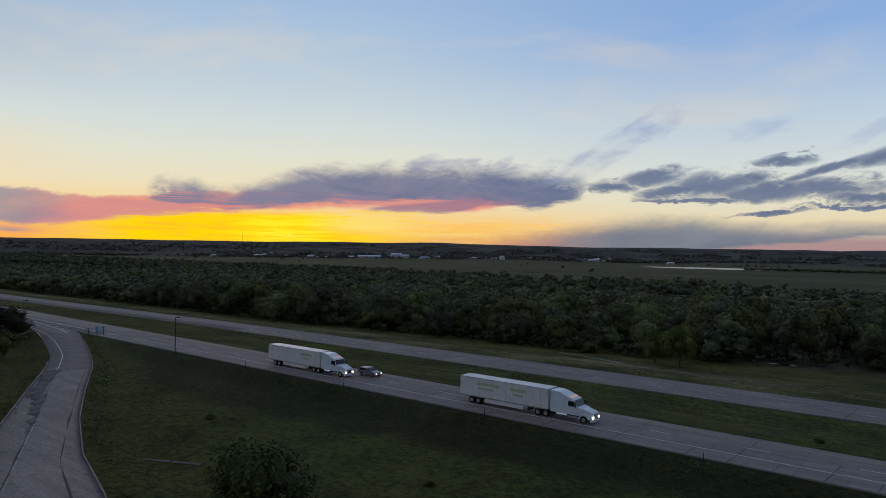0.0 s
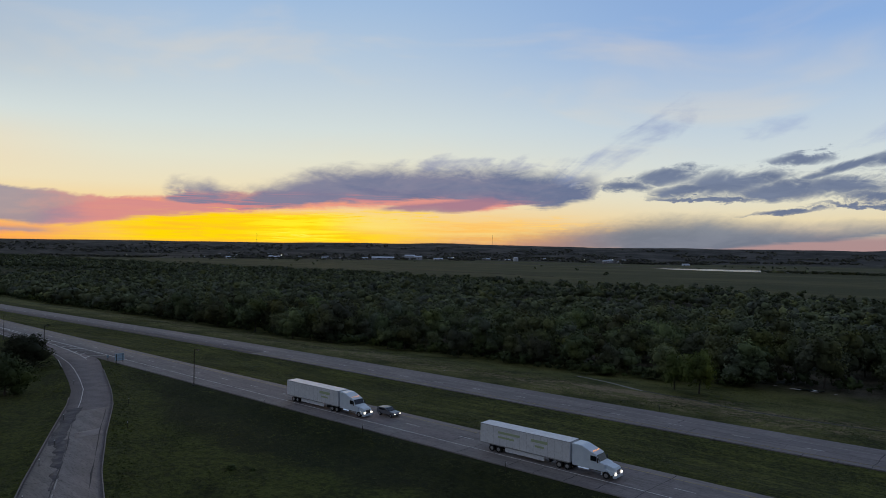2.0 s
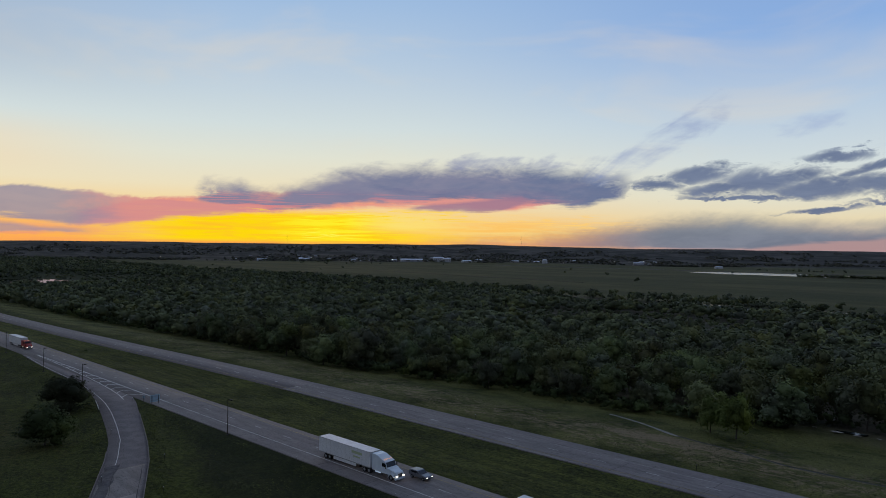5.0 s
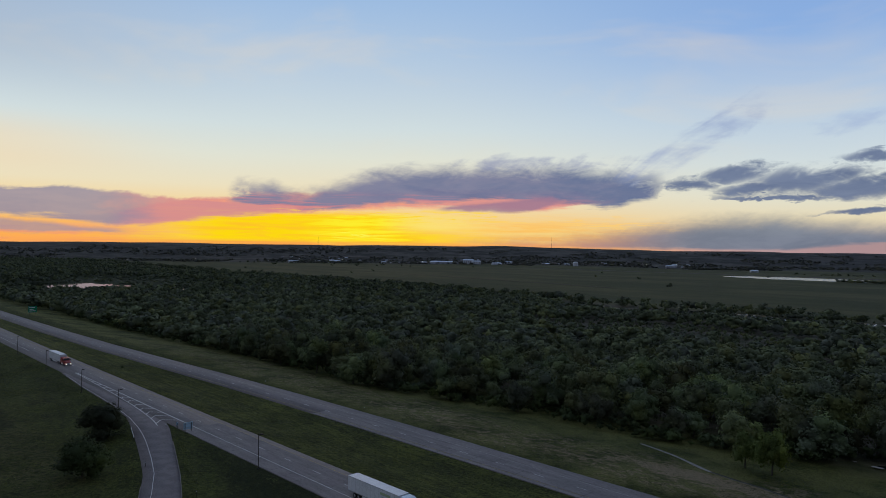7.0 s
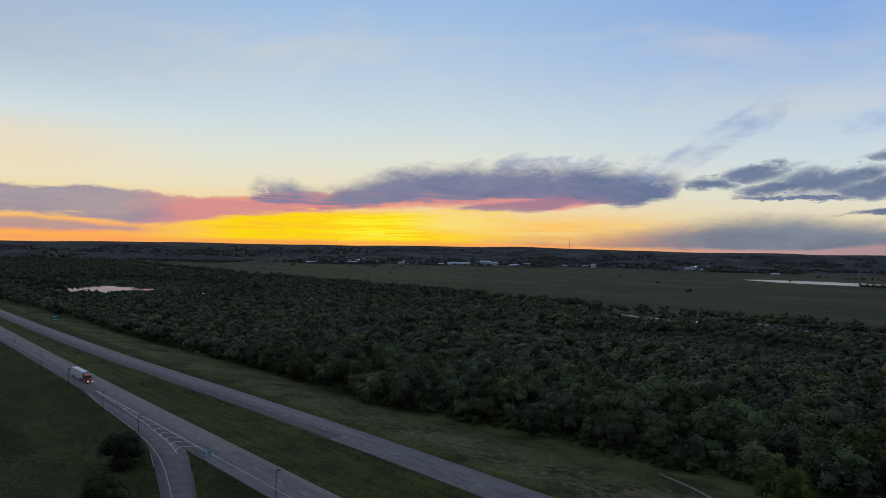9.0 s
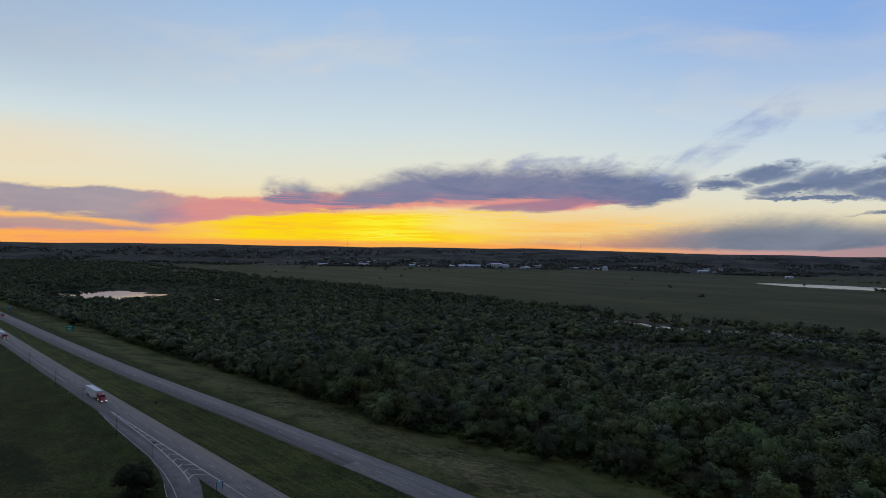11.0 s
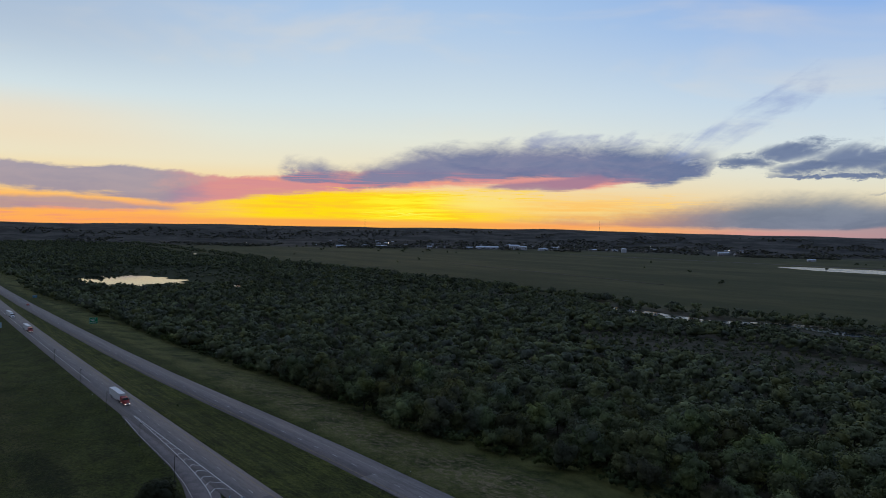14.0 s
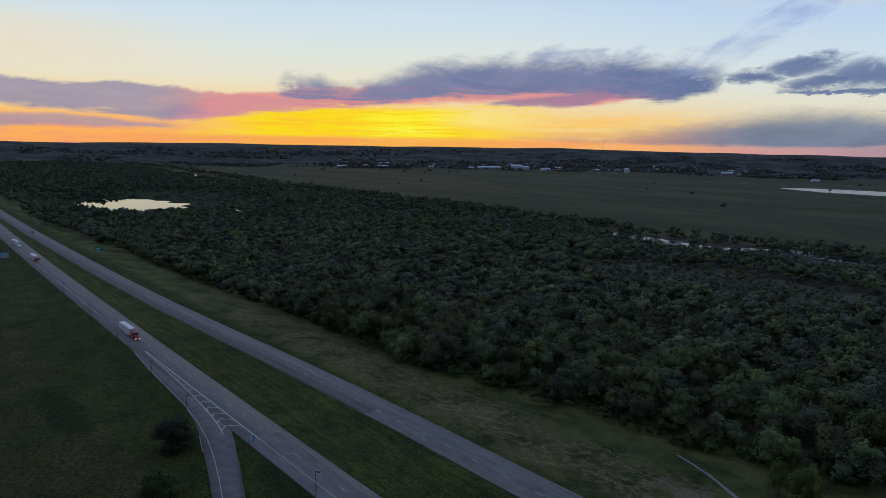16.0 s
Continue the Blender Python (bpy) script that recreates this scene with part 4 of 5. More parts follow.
def woods_density(x, y):
    """How full the wood stands at a place, 0 to 1."""
    inside = smooth(0, 6, y - edge_y(x)) * smooth(river_half(x) + 2, river_half(x) + 12, river_y(x) - y)
    gap = ((x + 190) / 125) ** 2 + ((y - 400) / 62) ** 2
    inside = inside * (0.10 + 0.90 * smooth(0.75, 1.25, gap + 0.25 * waves(x, y, 25, 21)))
    inside = inside * (1.0 - 0.6 * smooth(-420, -350, x) * smooth(60, 40, river_y(x) - y))
    gap2 = ((x + 60) / 90) ** 2 + ((y - 520) / 40) ** 2
    inside = inside * (0.35 + 0.65 * smooth(0.8, 1.2, gap2))
    ppx, ppy, prx, pry = POND
    pond = ((x - ppx) / (prx * 1.12)) ** 2 + ((y - ppy) / (pry * 1.15)) ** 2
    inside = inside * smooth(0.95, 1.1, pond)
    bank = ((x - ppx - 10) / 190) ** 2 + ((y - ppy - 75) / 45) ** 2
    inside = inside * (0.6 + 0.4 * smooth(0.8, 1.3, bank))
    strip = ((x + 760) / 230) ** 2 + ((y - 545) / 26) ** 2
    inside = inside * (0.75 + 0.25 * smooth(0.8, 1.3, strip))
    pool = ((x - 9) / 15) ** 2 + ((y - 131) / 13) ** 2
    inside = inside * smooth(0.8, 1.1, pool)
    return inside * smooth(-1.3, -0.85, waves(x, y, 38, 22))


def scatter(rng, step, x0, x1, y0, y1):
    gx, gy = np.meshgrid(np.arange(x0, x1, step), np.arange(y0, y1, step))
    x = (gx + rng.uniform(-0.46, 0.46, gx.shape) * step).ravel()
    y = (gy + rng.uniform(-0.46, 0.46, gy.shape) * step).ravel()
    return x, y


def forest(name, kinds, x, y, spread, height, rng, label, mats):
    """Many trees joined in one mesh: kinds is a list of (verts, quads) of crowns of unit size."""
    low = low_growth(x, y)
    spread, height = spread * (0.55 + 0.45 * low), height * low
    pick = rng.integers(0, len(kinds), len(x))
    vs, fs, ns, count = [], [], [], 0
    z = ground_z(x, y)
    for k, (v, f) in enumerate(kinds):
        m = np.where(pick == k)[0]
        if not len(m):
            continue
        a = rng.uniform(0, 2 * np.pi, len(m))
        c, s = np.cos(a)[:, None], np.sin(a)[:, None]
        w, h = spread[m][:, None], height[m][:, None]
        out = np.stack([(v[:, 0] * c - v[:, 1] * s) * w + x[m][:, None], (v[:, 0] * s + v[:, 1] * c) * w + y[m][:, None], v[:, 2] * h + z[m][:, None]], -1)
        fs.append((f[None] + (np.arange(len(m)) * len(v))[:, None, None] + count).reshape(-1, 4))
        vs.append(out.reshape(-1, 3))
        o = puffed(v)
        ns.append(np.stack([o[:, 0] * c - o[:, 1] * s, o[:, 0] * s + o[:, 1] * c, np.broadcast_to(o[:, 2], (len(m), len(o)))], -1).reshape(-1, 3))
        count += len(m) * len(v)
    me = soften(mesh_from_arrays(name, np.concatenate(vs), np.concatenate(fs), mats), np.concatenate(ns), 0.4)
    return tagged(new(name, me), label, "woodland", kind="stuff")


def low_growth(x, y):
    """Young growth near the water is lower: 1 for full trees, less for scrub."""
    ppx, ppy, prx, pry = POND
    pond = np.hypot((x - ppx + 60) / 230, (y - ppy - 120) / 110)
    shore_ring = np.hypot((x - ppx) / prx, (y - ppy) / pry)
    river = river_y(x) - y
    open_bank = smooth(-420, -350, x)
    by_river = 1.0 - 0.55 * open_bank * smooth(90, 45, river + 14 * waves(x, y, 30, 44))
    return np.minimum(np.minimum(0.36 + 0.64 * smooth(0.8, 1.1, pond), 1.0 - 0.4 * smooth(1.5, 1.1, shore_ring) * smooth(10, 50, y - ppy)), np.where(river > 0, by_river, 1.0))


def with_stem(arrays):
    """Adds a thin stem of quads to a crown of unit size."""
    v, f = arrays
    n = len(v)
    stem = np.array([(0.018 * math.cos(a), 0.018 * math.sin(a), zz) for zz in (0.0, 0.55) for a in (0, 1.57, 3.14, 4.71)])
    q = np.array([(i, (i + 1) % 4, 4 + (i + 1) % 4, 4 + i) for i in range(4)]) + n
    return np.concatenate([v, stem]), np.concatenate([f, q])


def build_woods():
    rng = np.random.default_rng(11)
    kinds = [tree_kind(rng, 12.8, rng.uniform(13.5, 16.5), LEAF, 1900, 0.0185, 11, clump=7) for _ in range(9)]
    x, y = scatter(rng, 11.6, -620, 150, 40, 470)
    keep = rng.random(len(x)) < woods_density(x, y)
    x, y = x[keep], y[keep]
    depth = y - edge_y(x)
    near = (x > -300) & (x < 62) & (depth < 75)
    order = np.where(near)[0]
    order = order[np.argsort(depth[order])][:240]
    for i in order:
        h = rng.uniform(0.62, 1.4) * (0.72 if depth[i] < 5 and rng.random() < 0.5 else 1.0)
        plant_tree("tree", kinds[rng.integers(len(kinds))], (x[i], y[i], float(ground_z(x[i], y[i]))), rng.uniform(0, 6.28), (h * rng.uniform(0.82, 1.1), h),
                   "full green cottonwood in the riverside wood", "riverside trees")
    rest = np.ones(len(x), bool)
    rest[order] = False
    x, y = x[rest], y[rest]
    r = np.hypot(x - 55, y + 88)
    mid = [with_stem(crown_arrays(rng, 560, 0.030, 8, (6, 4), clump=6, fill=0.70)) for _ in range(8)]
    m = r < 400
    size = rng.uniform(0.55, 1.3, len(x))
    sparse = woods_density(x, y) < 0.3
    size = np.where(sparse, size * 0.5, size)
    forest("riverside_wood", mid, x[m], y[m], 16.0 * size[m] * rng.uniform(0.8, 1.15, m.sum()), 12.5 * size[m], rng, "dense dusky green riverside wood", [LEAF_MASS])
    low = [crown_arrays(rng, 136, 0.047, 5, (5, 4), clump=4) for _ in range(8)]
    m = ~m
    forest("distant_wood", low, x[m], y[m], 16.0 * size[m], 12.0 * size[m], rng, "dense wood towards the river", [LEAF_MASS])
    # the wood farther off
    x, y = scatter(rng, 11.5, -3000, 200, 60, 690)
    r = np.hypot(x - 55, y + 88)
    new_ground = ((x < -620) | (y > 470))
    keep = (rng.random(len(x)) < woods_density(x, y)) & new_ground & (r < 3000)
    x, y, r = x[keep], y[keep], r[keep]
    size = rng.uniform(0.8, 1.3, len(x))
    tiny = [crown_arrays(rng, 24, 0.09, 3, (5, 3), clump=3) for _ in range(8)]
    bush = [crown_arrays(rng, 52, 0.066, 4, (5, 3), clump=4) for _ in range(8)]
    m = r < 900
    forest("river_wood", bush, x[m], y[m], 13.5 * size[m], 10.5 * size[m], rng, "wood along the far side of the flood plain", [LEAF_MASS])
    m = ~m & (rng.random(len(x)) < 0.48)
    forest("valley_wood", tiny, x[m], y[m], 15.5 * size[m], 11.0 * size[m], rng, "dark wood filling the far valley", [LEAF_MASS])
    # single trees beyond the river, and scrub under the edge of the wood
    x = rng.uniform(-1700, 250, 1500)
    y = river_y(x) + rng.uniform(14, 52, 1500) * rng.uniform(0.4, 1.0, 1500)
    keep = (waves(x, y, 40, 31) > 0.25) | (waves(x, y, 13, 33) > 0.55) | (x < -560) & (waves(x, y, 60, 32) > -0.5)
    x, y = x[keep], y[keep]
    size = rng.uniform(0.25, 1.1, len(x)) ** 1.1
    bx = rng.uniform(-640, 100, 420)
    by = river_y(bx) - rng.uniform(0.0, 1.0, 420) * (river_half(bx) + 3)
    x, y, size = np.concatenate([x, bx]), np.concatenate([y, by]), np.concatenate([size, rng.uniform(0.1, 0.48, 420)])
    bx = rng.uniform(-1300, -470, 260)
    by = river_y(bx) + rng.uniform(15, 44, 260)
    ok = waves(bx, by, 24, 35) > -0.25
    bx, by = bx[ok], by[ok]
    x, y, size = np.concatenate([x, bx]), np.concatenate([y, by]), np.concatenate([size, rng.uniform(0.8, 1.4, len(bx))])
    lx = rng.uniform(-3000, -150, 620)
    ly = river_y(lx) + np.interp(lx, [-3000, -1800, -1300, -500, -150], [110, 95, 48, 46, 80]) * rng.uniform(0.45, 1.1, 620)
    ok = waves(lx, ly, 30, 37) > np.interp(lx, [-900, -500], [-0.75, -0.45])
    lx, ly = lx[ok], ly[ok]
    x, y, size = np.concatenate([x, lx]), np.concatenate([y, ly]), np.concatenate([size, rng.uniform(0.8, 1.5, len(lx))])
    # trees close round the near shore of the pond
    ppx, ppy, prx, pry = POND
    a, reach = rng.uniform(-2.0, 0.9, 170), rng.uniform(1.08, 1.35, 170)
    x, y, size = np.concatenate([x, ppx + prx * reach * np.cos(a)]), np.concatenate([y, ppy + pry * reach * np.sin(a)]), np.concatenate([size, rng.uniform(0.8, 1.4, 170)])
    forest("river_trees", bush, x, y, 12.0 * size, 10.0 * size, rng, "scattered trees along the river bank", [LEAF_MASS])
    x = rng.uniform(-520, 130, 560)
    y = edge_y(x) + rng.uniform(1, 18, 560)
    size = rng.uniform(0.25, 0.75, 560)
    ok = np.hypot((x - 9) / 14, (y - 131) / 12) > 1
    x, y, size = x[ok], y[ok], size[ok]
    # scrub given a dark leaf colour that stands in for understory shade
    forest("scrub", bush, x, y, 10.0 * size, 8.5 * size, rng, "low dark scrub at the foot of the wood", [LEAF_NEAR])
    # thorn scrub in the clearing by the river
    x, y = rng.uniform(-330, 60, 2600), rng.uniform(325, 585, 2600)
    keep = (woods_density(x, y) < 0.5) & (river_y(x) - y > 25)
    x, y = x[keep], y[keep]
    size = rng.uniform(0.10, 0.62, len(x)) ** 1.25
    forest("clearing_scrub", tiny, x, y, 12.0 * size, 9.0 * size, rng, "low thorny scrub in the river clearing", [LEAF_MASS])


build_woods()


# ==== single trees and bushes ====
def gz(x, y):
    return float(ground_z(x, y))


rng_single = np.random.default_rng(77)
bright = tree_kind(rng_single, 13.2, 10.0, LEAF_BRIGHT, 4200, 0.017, 13, 0.24)
bright_low = tree_kind(rng_single, 10.5, 8.0, LEAF_BRIGHT, 3200, 0.019, 10, 0.2)
dark_kind = tree_kind(rng_single, 11.5, 14.5, LEAF_DARK, 6000, 0.013, 15, 0.3, 0.22, 12)
dark_open = tree_kind(rng_single, 10.5, 12.5, LEAF_NEAR, 5200, 0.014, 13, 0.24, 0.2, 12)
near_kind = tree_kind(rng_single, 11.6, 10.0, LEAF_NEAR, 16000, 0.0105, 18, 0.22, 0.24, 14)
for name, kind, x, y, turn, scale, label in (
        ("tree", bright, -9.5, 101.5, 0.4, (1.0, 1.0), "young bright green tree on the bank before the wood"),
        ("tree", bright_low, -17.5, 104.0, 2.1, (1.0, 1.0), "small bright green tree beside a taller one"),
        ("tree", dark_kind, -138.5, -25.0, 1.1, (1.0, 0.92), "dark bushy cedar-like tree beside the exit ramp"),
        ("tree", dark_open, -108.5, -38.8, 3.0, (1.0, 0.95), "dark round tree in the grass beside the ramp"),
        ("tree", near_kind, 15.0, -57.0, 0.2, (1.0, 1.0), "dense dark green tree in the grass by the ramp")):
    plant_tree(name, kind, (x, y, gz(x, y) - (1.2 if "dark" in label else 0.0)), turn, scale, label)
for x, y, s in ((-30.0, -33.0, 0.10), (-27.5, -31.0, 0.06), (41.0, 12.5, 0.10), (12.0, -33.0, 0.08), (-252.0, 20.0, 0.09)):
    plant_tree("bush", dark_open, (x, y, gz(x, y) - 0.25), x, (s * 1.5, s), "low dark bush in the mown grass", "roadside bushes")


# ==== roadside things ====
def lamp_post(x, y, turn):
    post = thing("lamp_post", "dark steel lamp post with a box lantern on the shoulder", "street lamp", "lamp posts", (x, y, gz(x, y)), turn)
    part("base_plate", boxed(-0.28, 0.28, -0.28, 0.28, -0.3, 0.22, bevel=0.03), CHASSIS, post, "concrete footing")
    part("pole", tubed((0, 0, 0.15), (0, 0, 8.2), 0.10, 0.075, sides=10), DARK_METAL, post)
    part("arm", tubed((0, 0, 8.1), (0.75, 0, 8.15), 0.05, 0.045), DARK_METAL, post)
    head = part("lantern", boxed(0.55, 1.35, -0.24, 0.24, 8.04, 8.26, bevel=0.04), DARK_METAL, post)
    part("lens", boxed(0.66, 1.26, -0.17, 0.17, 8.0, 8.05), GALVANISED, head)
    return post


first = lamp_post(-84.6, -8.2, 18)
for x, y, turn in ((-156.0, -14.6, 30), (-198.5, -12.2, 12), (-254.5, -9.0, 6), (-308.0, -7.4, 4), (-372.0, -6.2, 3)):
    copy_thing(first, pose(x, y, gz(x, y), 0, 0, turn))


def bars(parent, mat, x, widths, top, pitch, height):
    """Rows of plain bars in place of unreadable lettering, on a panel that faces +x."""
    for k, (y0, y1) in enumerate(widths):
        z = top - k * pitch
        part("letter_bar", boxed(x, x + 0.02, y0, y1, z - height, z), mat, parent)


def road_sign(name, label, at, turn, width, height, low, face, posts, rows=(), back=SIGN_BACK_SKY):
    sign = thing(name, label, "road sign", "", (*at, gz(*at)), turn)
    panel = part("panel", boxed(-0.03, 0.03, -width / 2, width / 2, low, low + height, bevel=0.012), back, sign)
    part("face", boxed(0.032, 0.045, -width / 2 + 0.04, width / 2 - 0.04, low + 0.04, low + height - 0.04), face, panel)
    for y in posts:
        part("post", boxed(-0.16, -0.04, y - 0.06, y + 0.06, -0.4, low + height - 0.1), DARK_METAL, sign, "steel post")
    for z in (low + height * 0.25, low + height * 0.75):
        part("brace", boxed(-0.06, -0.032, -width / 2 + 0.1, width / 2 - 0.1, z - 0.04, z + 0.04), GALVANISED, sign)
    if rows:
        bars(panel, SIGN_WHITE, 0.046, rows, low + height * 0.80, height * 0.26, height * 0.09)
    return sign


road_sign("guide_sign", "sheet-metal sign on two posts in the gore, reflected sky coloured in as pale blue", (-125.5, -6.7), 184, 2.6, 1.9, 0.75, SIGN_BLUE, (-0.9, 0.9))
road_sign("exit_sign", "green exit sign with white lettering beyond the far carriageway", (-531.0, 51.5), -4, 5.8, 4.8, 1.8, SIGN_GREEN, (-1.9, 1.9), ((-2.2, 1.6), (-1.9, 0.6), (-2.3, 2.0)))
road_sign("service_sign", "blue service sign with white panels beside the carriageway", (-534.0, -12.5), 176, 5.2, 4.0, 1.6, SIGN_BLUE, (-1.6, 1.6), ((-1.6, -0.3), (-1.6, 1.5), (0.2, 1.6)))
road_sign("service_sign", "small blue sign beyond the far carriageway", (-757.0, 49.0), -4, 4.0, 2.6, 1.8, SIGN_BLUE, (-1.2, 1.2), ((-1.5, 1.4), (-1.2, 0.9)))
road_sign("warning_sign", "small dark marker sign at the gore nose", (-131.0, -7.4), 190, 0.6, 0.75, 0.9, DARK_METAL, (0.0,))


def delineator(x, y):
    post = thing("marker_post", "thin steel roadside marker post with a pale reflector", "marker post", "marker posts", (x, y, gz(x, y)))
    part("post", boxed(-0.035, 0.035, -0.035, 0.035, -0.3, 1.35), DARK_METAL, post)
    part("reflector", boxed(0.036, 0.05, -0.05, 0.05, 1.12, 1.3), SIGN_WHITE, post)
    return post


first = delineator(-57.0, -8.6)
for x, y in ((-28.0, -8.8), (2.0, -8.9), (33.0, -9.0), (-132.5, -9.9), (-129.0, -8.2), (-47.5, -52.6), (-56.0, -47.6), (-33.5, -59.2), (-72.0, -40.4), (-20.0, -65.6), (-103.0, -26.8), (-78.0, -26.0), (-60.0, -34.5),
             (-171.0, -12.6), (-226.0, -9.4), (-282.0, -8.0), (-60.0, 50.8), (0.0, 51.0), (-120.0, 50.5), (-180.0, 48.8), (45.0, 51.5)):
    copy_thing(first, pose(x, y, gz(x, y)))


def guard_rail():
    rail = thing("guard_rail", "short white guard rail leaning beside the ramp", "guard rail", "", (-132.8, -18.9, gz(-132.8, -18.9)), -16)
    part("beam", boxed(-5.6, 5.6, -0.05, 0.05, 0.45, 0.80, bevel=0.03), SIGN_WHITE, rail)
    for x in (-5.2, -2.6, 0.0, 2.6, 5.2):
        part("post", boxed(x - 0.06, x + 0.06, -0.16, -0.05, -0.4, 0.75), DARK_METAL, rail)


guard_rail()


def slab_walk(name, points, width, label, mat):
    """A line of concrete slabs on the grass."""
    walkway = tagged(new(name), label, "path", kind="structure")
    for (x0, y0), (x1, y1) in zip(points, points[1:]):
        a, b = Vector((x0, y0, gz(x0, y0) + 0.03)), Vector((x1, y1, gz(x1, y1) + 0.03))
        n = max(1, round((b - a).length / 3.0))
        for k in range(n):
            p, q = a.lerp(b, (k + 0.02) / n), a.lerp(b, (k + 0.98) / n)
            side = Vector((-(q - p).y, (q - p).x, 0)).normalized() * (width / 2)
            bm = bmesh.new()
            top = [bm.verts.new(c) for c in (p - side, q - side, q + side, p + side)]
            under = [bm.verts.new(v.co - Vector((0, 0, 0.4))) for v in top]
            bm.faces.new(top)
            for i in range(4):
                bm.faces.new((top[i], under[i], under[(i + 1) % 4], top[(i + 1) % 4]))
            bmesh.ops.recalc_face_normals(bm, faces=bm.faces)
            part("slab", bm, mat, walkway)


slab_walk("pavement_ditch", [(-49.5, 104.2), (-43.5, 101.8), (-36.0, 98.2), (-29.5, 94.2), (-20.4, 88.0)], 1.3, "weathered grey concrete drainage chute across the bank", DITCH)
slab_walk("pavement_walk", [(-18.5, -49.2), (-12.2, -45.3)], 0.6, "short strip of weathered concrete walk in the grass", DRAIN)
TRACK = material("bare_soil", [(0.10, 0.085, 0.062), (0.075, 0.066, 0.05), (0.13, 0.115, 0.085)], (0.5, 5.0), 0.95, 0.02, world_space=True)
# dark soil of the field rut; along the drain it stands in for shadow
RUT_SOIL_DRAIN_SHADE = material("dark_soil_drain_shade", [(0.040, 0.036, 0.024), (0.028, 0.028, 0.018)], (0.5, 5.0), 0.95, 0.02, world_space=True)


def ditch_y(x):
    return np.interp(x, [-21, -12, -5.6, 2.4, 11, 23, 34, 60], [88, 85, 83.6, 80, 76.2, 75.9, 77, 80])


slab_walk("pavement_kerb", [(x, float(ditch_y(x))) for x in (-20.4, -12, -5.6, 2.4, 11, 23, 34)], 0.45, "narrow concrete edge of the bank drain", DRAIN)
# the drain's shadow, put in as a flat dark strip beside its concrete edge
tagged(ribbon("ground_drain_shade", np.arange(-20, 60, 2.0), lambda x: ditch_y(x) + 0.1, lambda x: ditch_y(x) + 0.9 + 0.3 * waves(x, x * 0, 4, 42),
              ground_z(np.arange(-20, 60, 2.0), ditch_y(np.arange(-20, 60, 2.0)) + 0.4) + 0.05, RUT_SOIL_DRAIN_SHADE), "narrow dark flat strip standing in for shadow in the bank drain", "track", kind="structure")

RUT_X = np.arange(-330, -110, 6.0)
tagged(ribbon("ground_rut", RUT_X, lambda x: -60.3 + 0.6 * waves(x, x * 0, 40, 45), lambda x: -59.7 + 0.6 * waves(x, x * 0, 40, 46), ground_z(RUT_X, RUT_X * 0 - 60) + 0.06, RUT_SOIL_DRAIN_SHADE), "bare rut along a field edge", "track", kind="structure")


def joints(road, line, z, seed):
    """Dark sealed cracks across the shoulder, some running on over the lanes."""
    rng = random.Random(seed)
    x = -120.0
    while x < 70:
        x += rng.choice((4.4, 4.8, 5.0, 5.2, 9.6))
        y0, y1 = -7.5, rng.choice((-3.9, -3.9, -3.9, -0.2, 5.2))
        bm = bmesh.new()
        low, prev = None, None
        n = 7
        for k in range(n + 1):
            y = y0 + (y1 - y0) * k / n
            cx = x + rng.uniform(-0.12, 0.12) + 0.06 * (y - y0)
            w = rng.uniform(0.03, 0.09)
            pair = [bm.verts.new((cx - w, float(line(np.array(x))) + y, z + 0.0215)), bm.verts.new((cx + w, float(line(np.array(x))) + y, z + 0.0215))]
            if prev:
                bm.faces.new((prev[0], prev[1], pair[1], pair[0]))
            prev = pair
        bmesh.ops.recalc_face_normals(bm, faces=bm.faces)
        part("crack", bm, SEALANT, road)


joints(near_road, near_y, 0.0, 3)
joints(far_road, far_y, FAR_Z, 4)


# ==== vehicles ====
def wheel(parent, x, y, r, w, dual=False):
    tyre = part("tyre", tubed((x, y - w / 2, r), (x, y + w / 2, r), r, r, sides=18), RUBBER, parent)
    side = 1 if y > 0 else -1
    part("rim", tubed((x, y + side * (w / 2 - 0.02), r), (x, y + side * (w / 2 + 0.03), r), r * 0.58, r * 0.5, sides=14), GALVANISED, tyre)


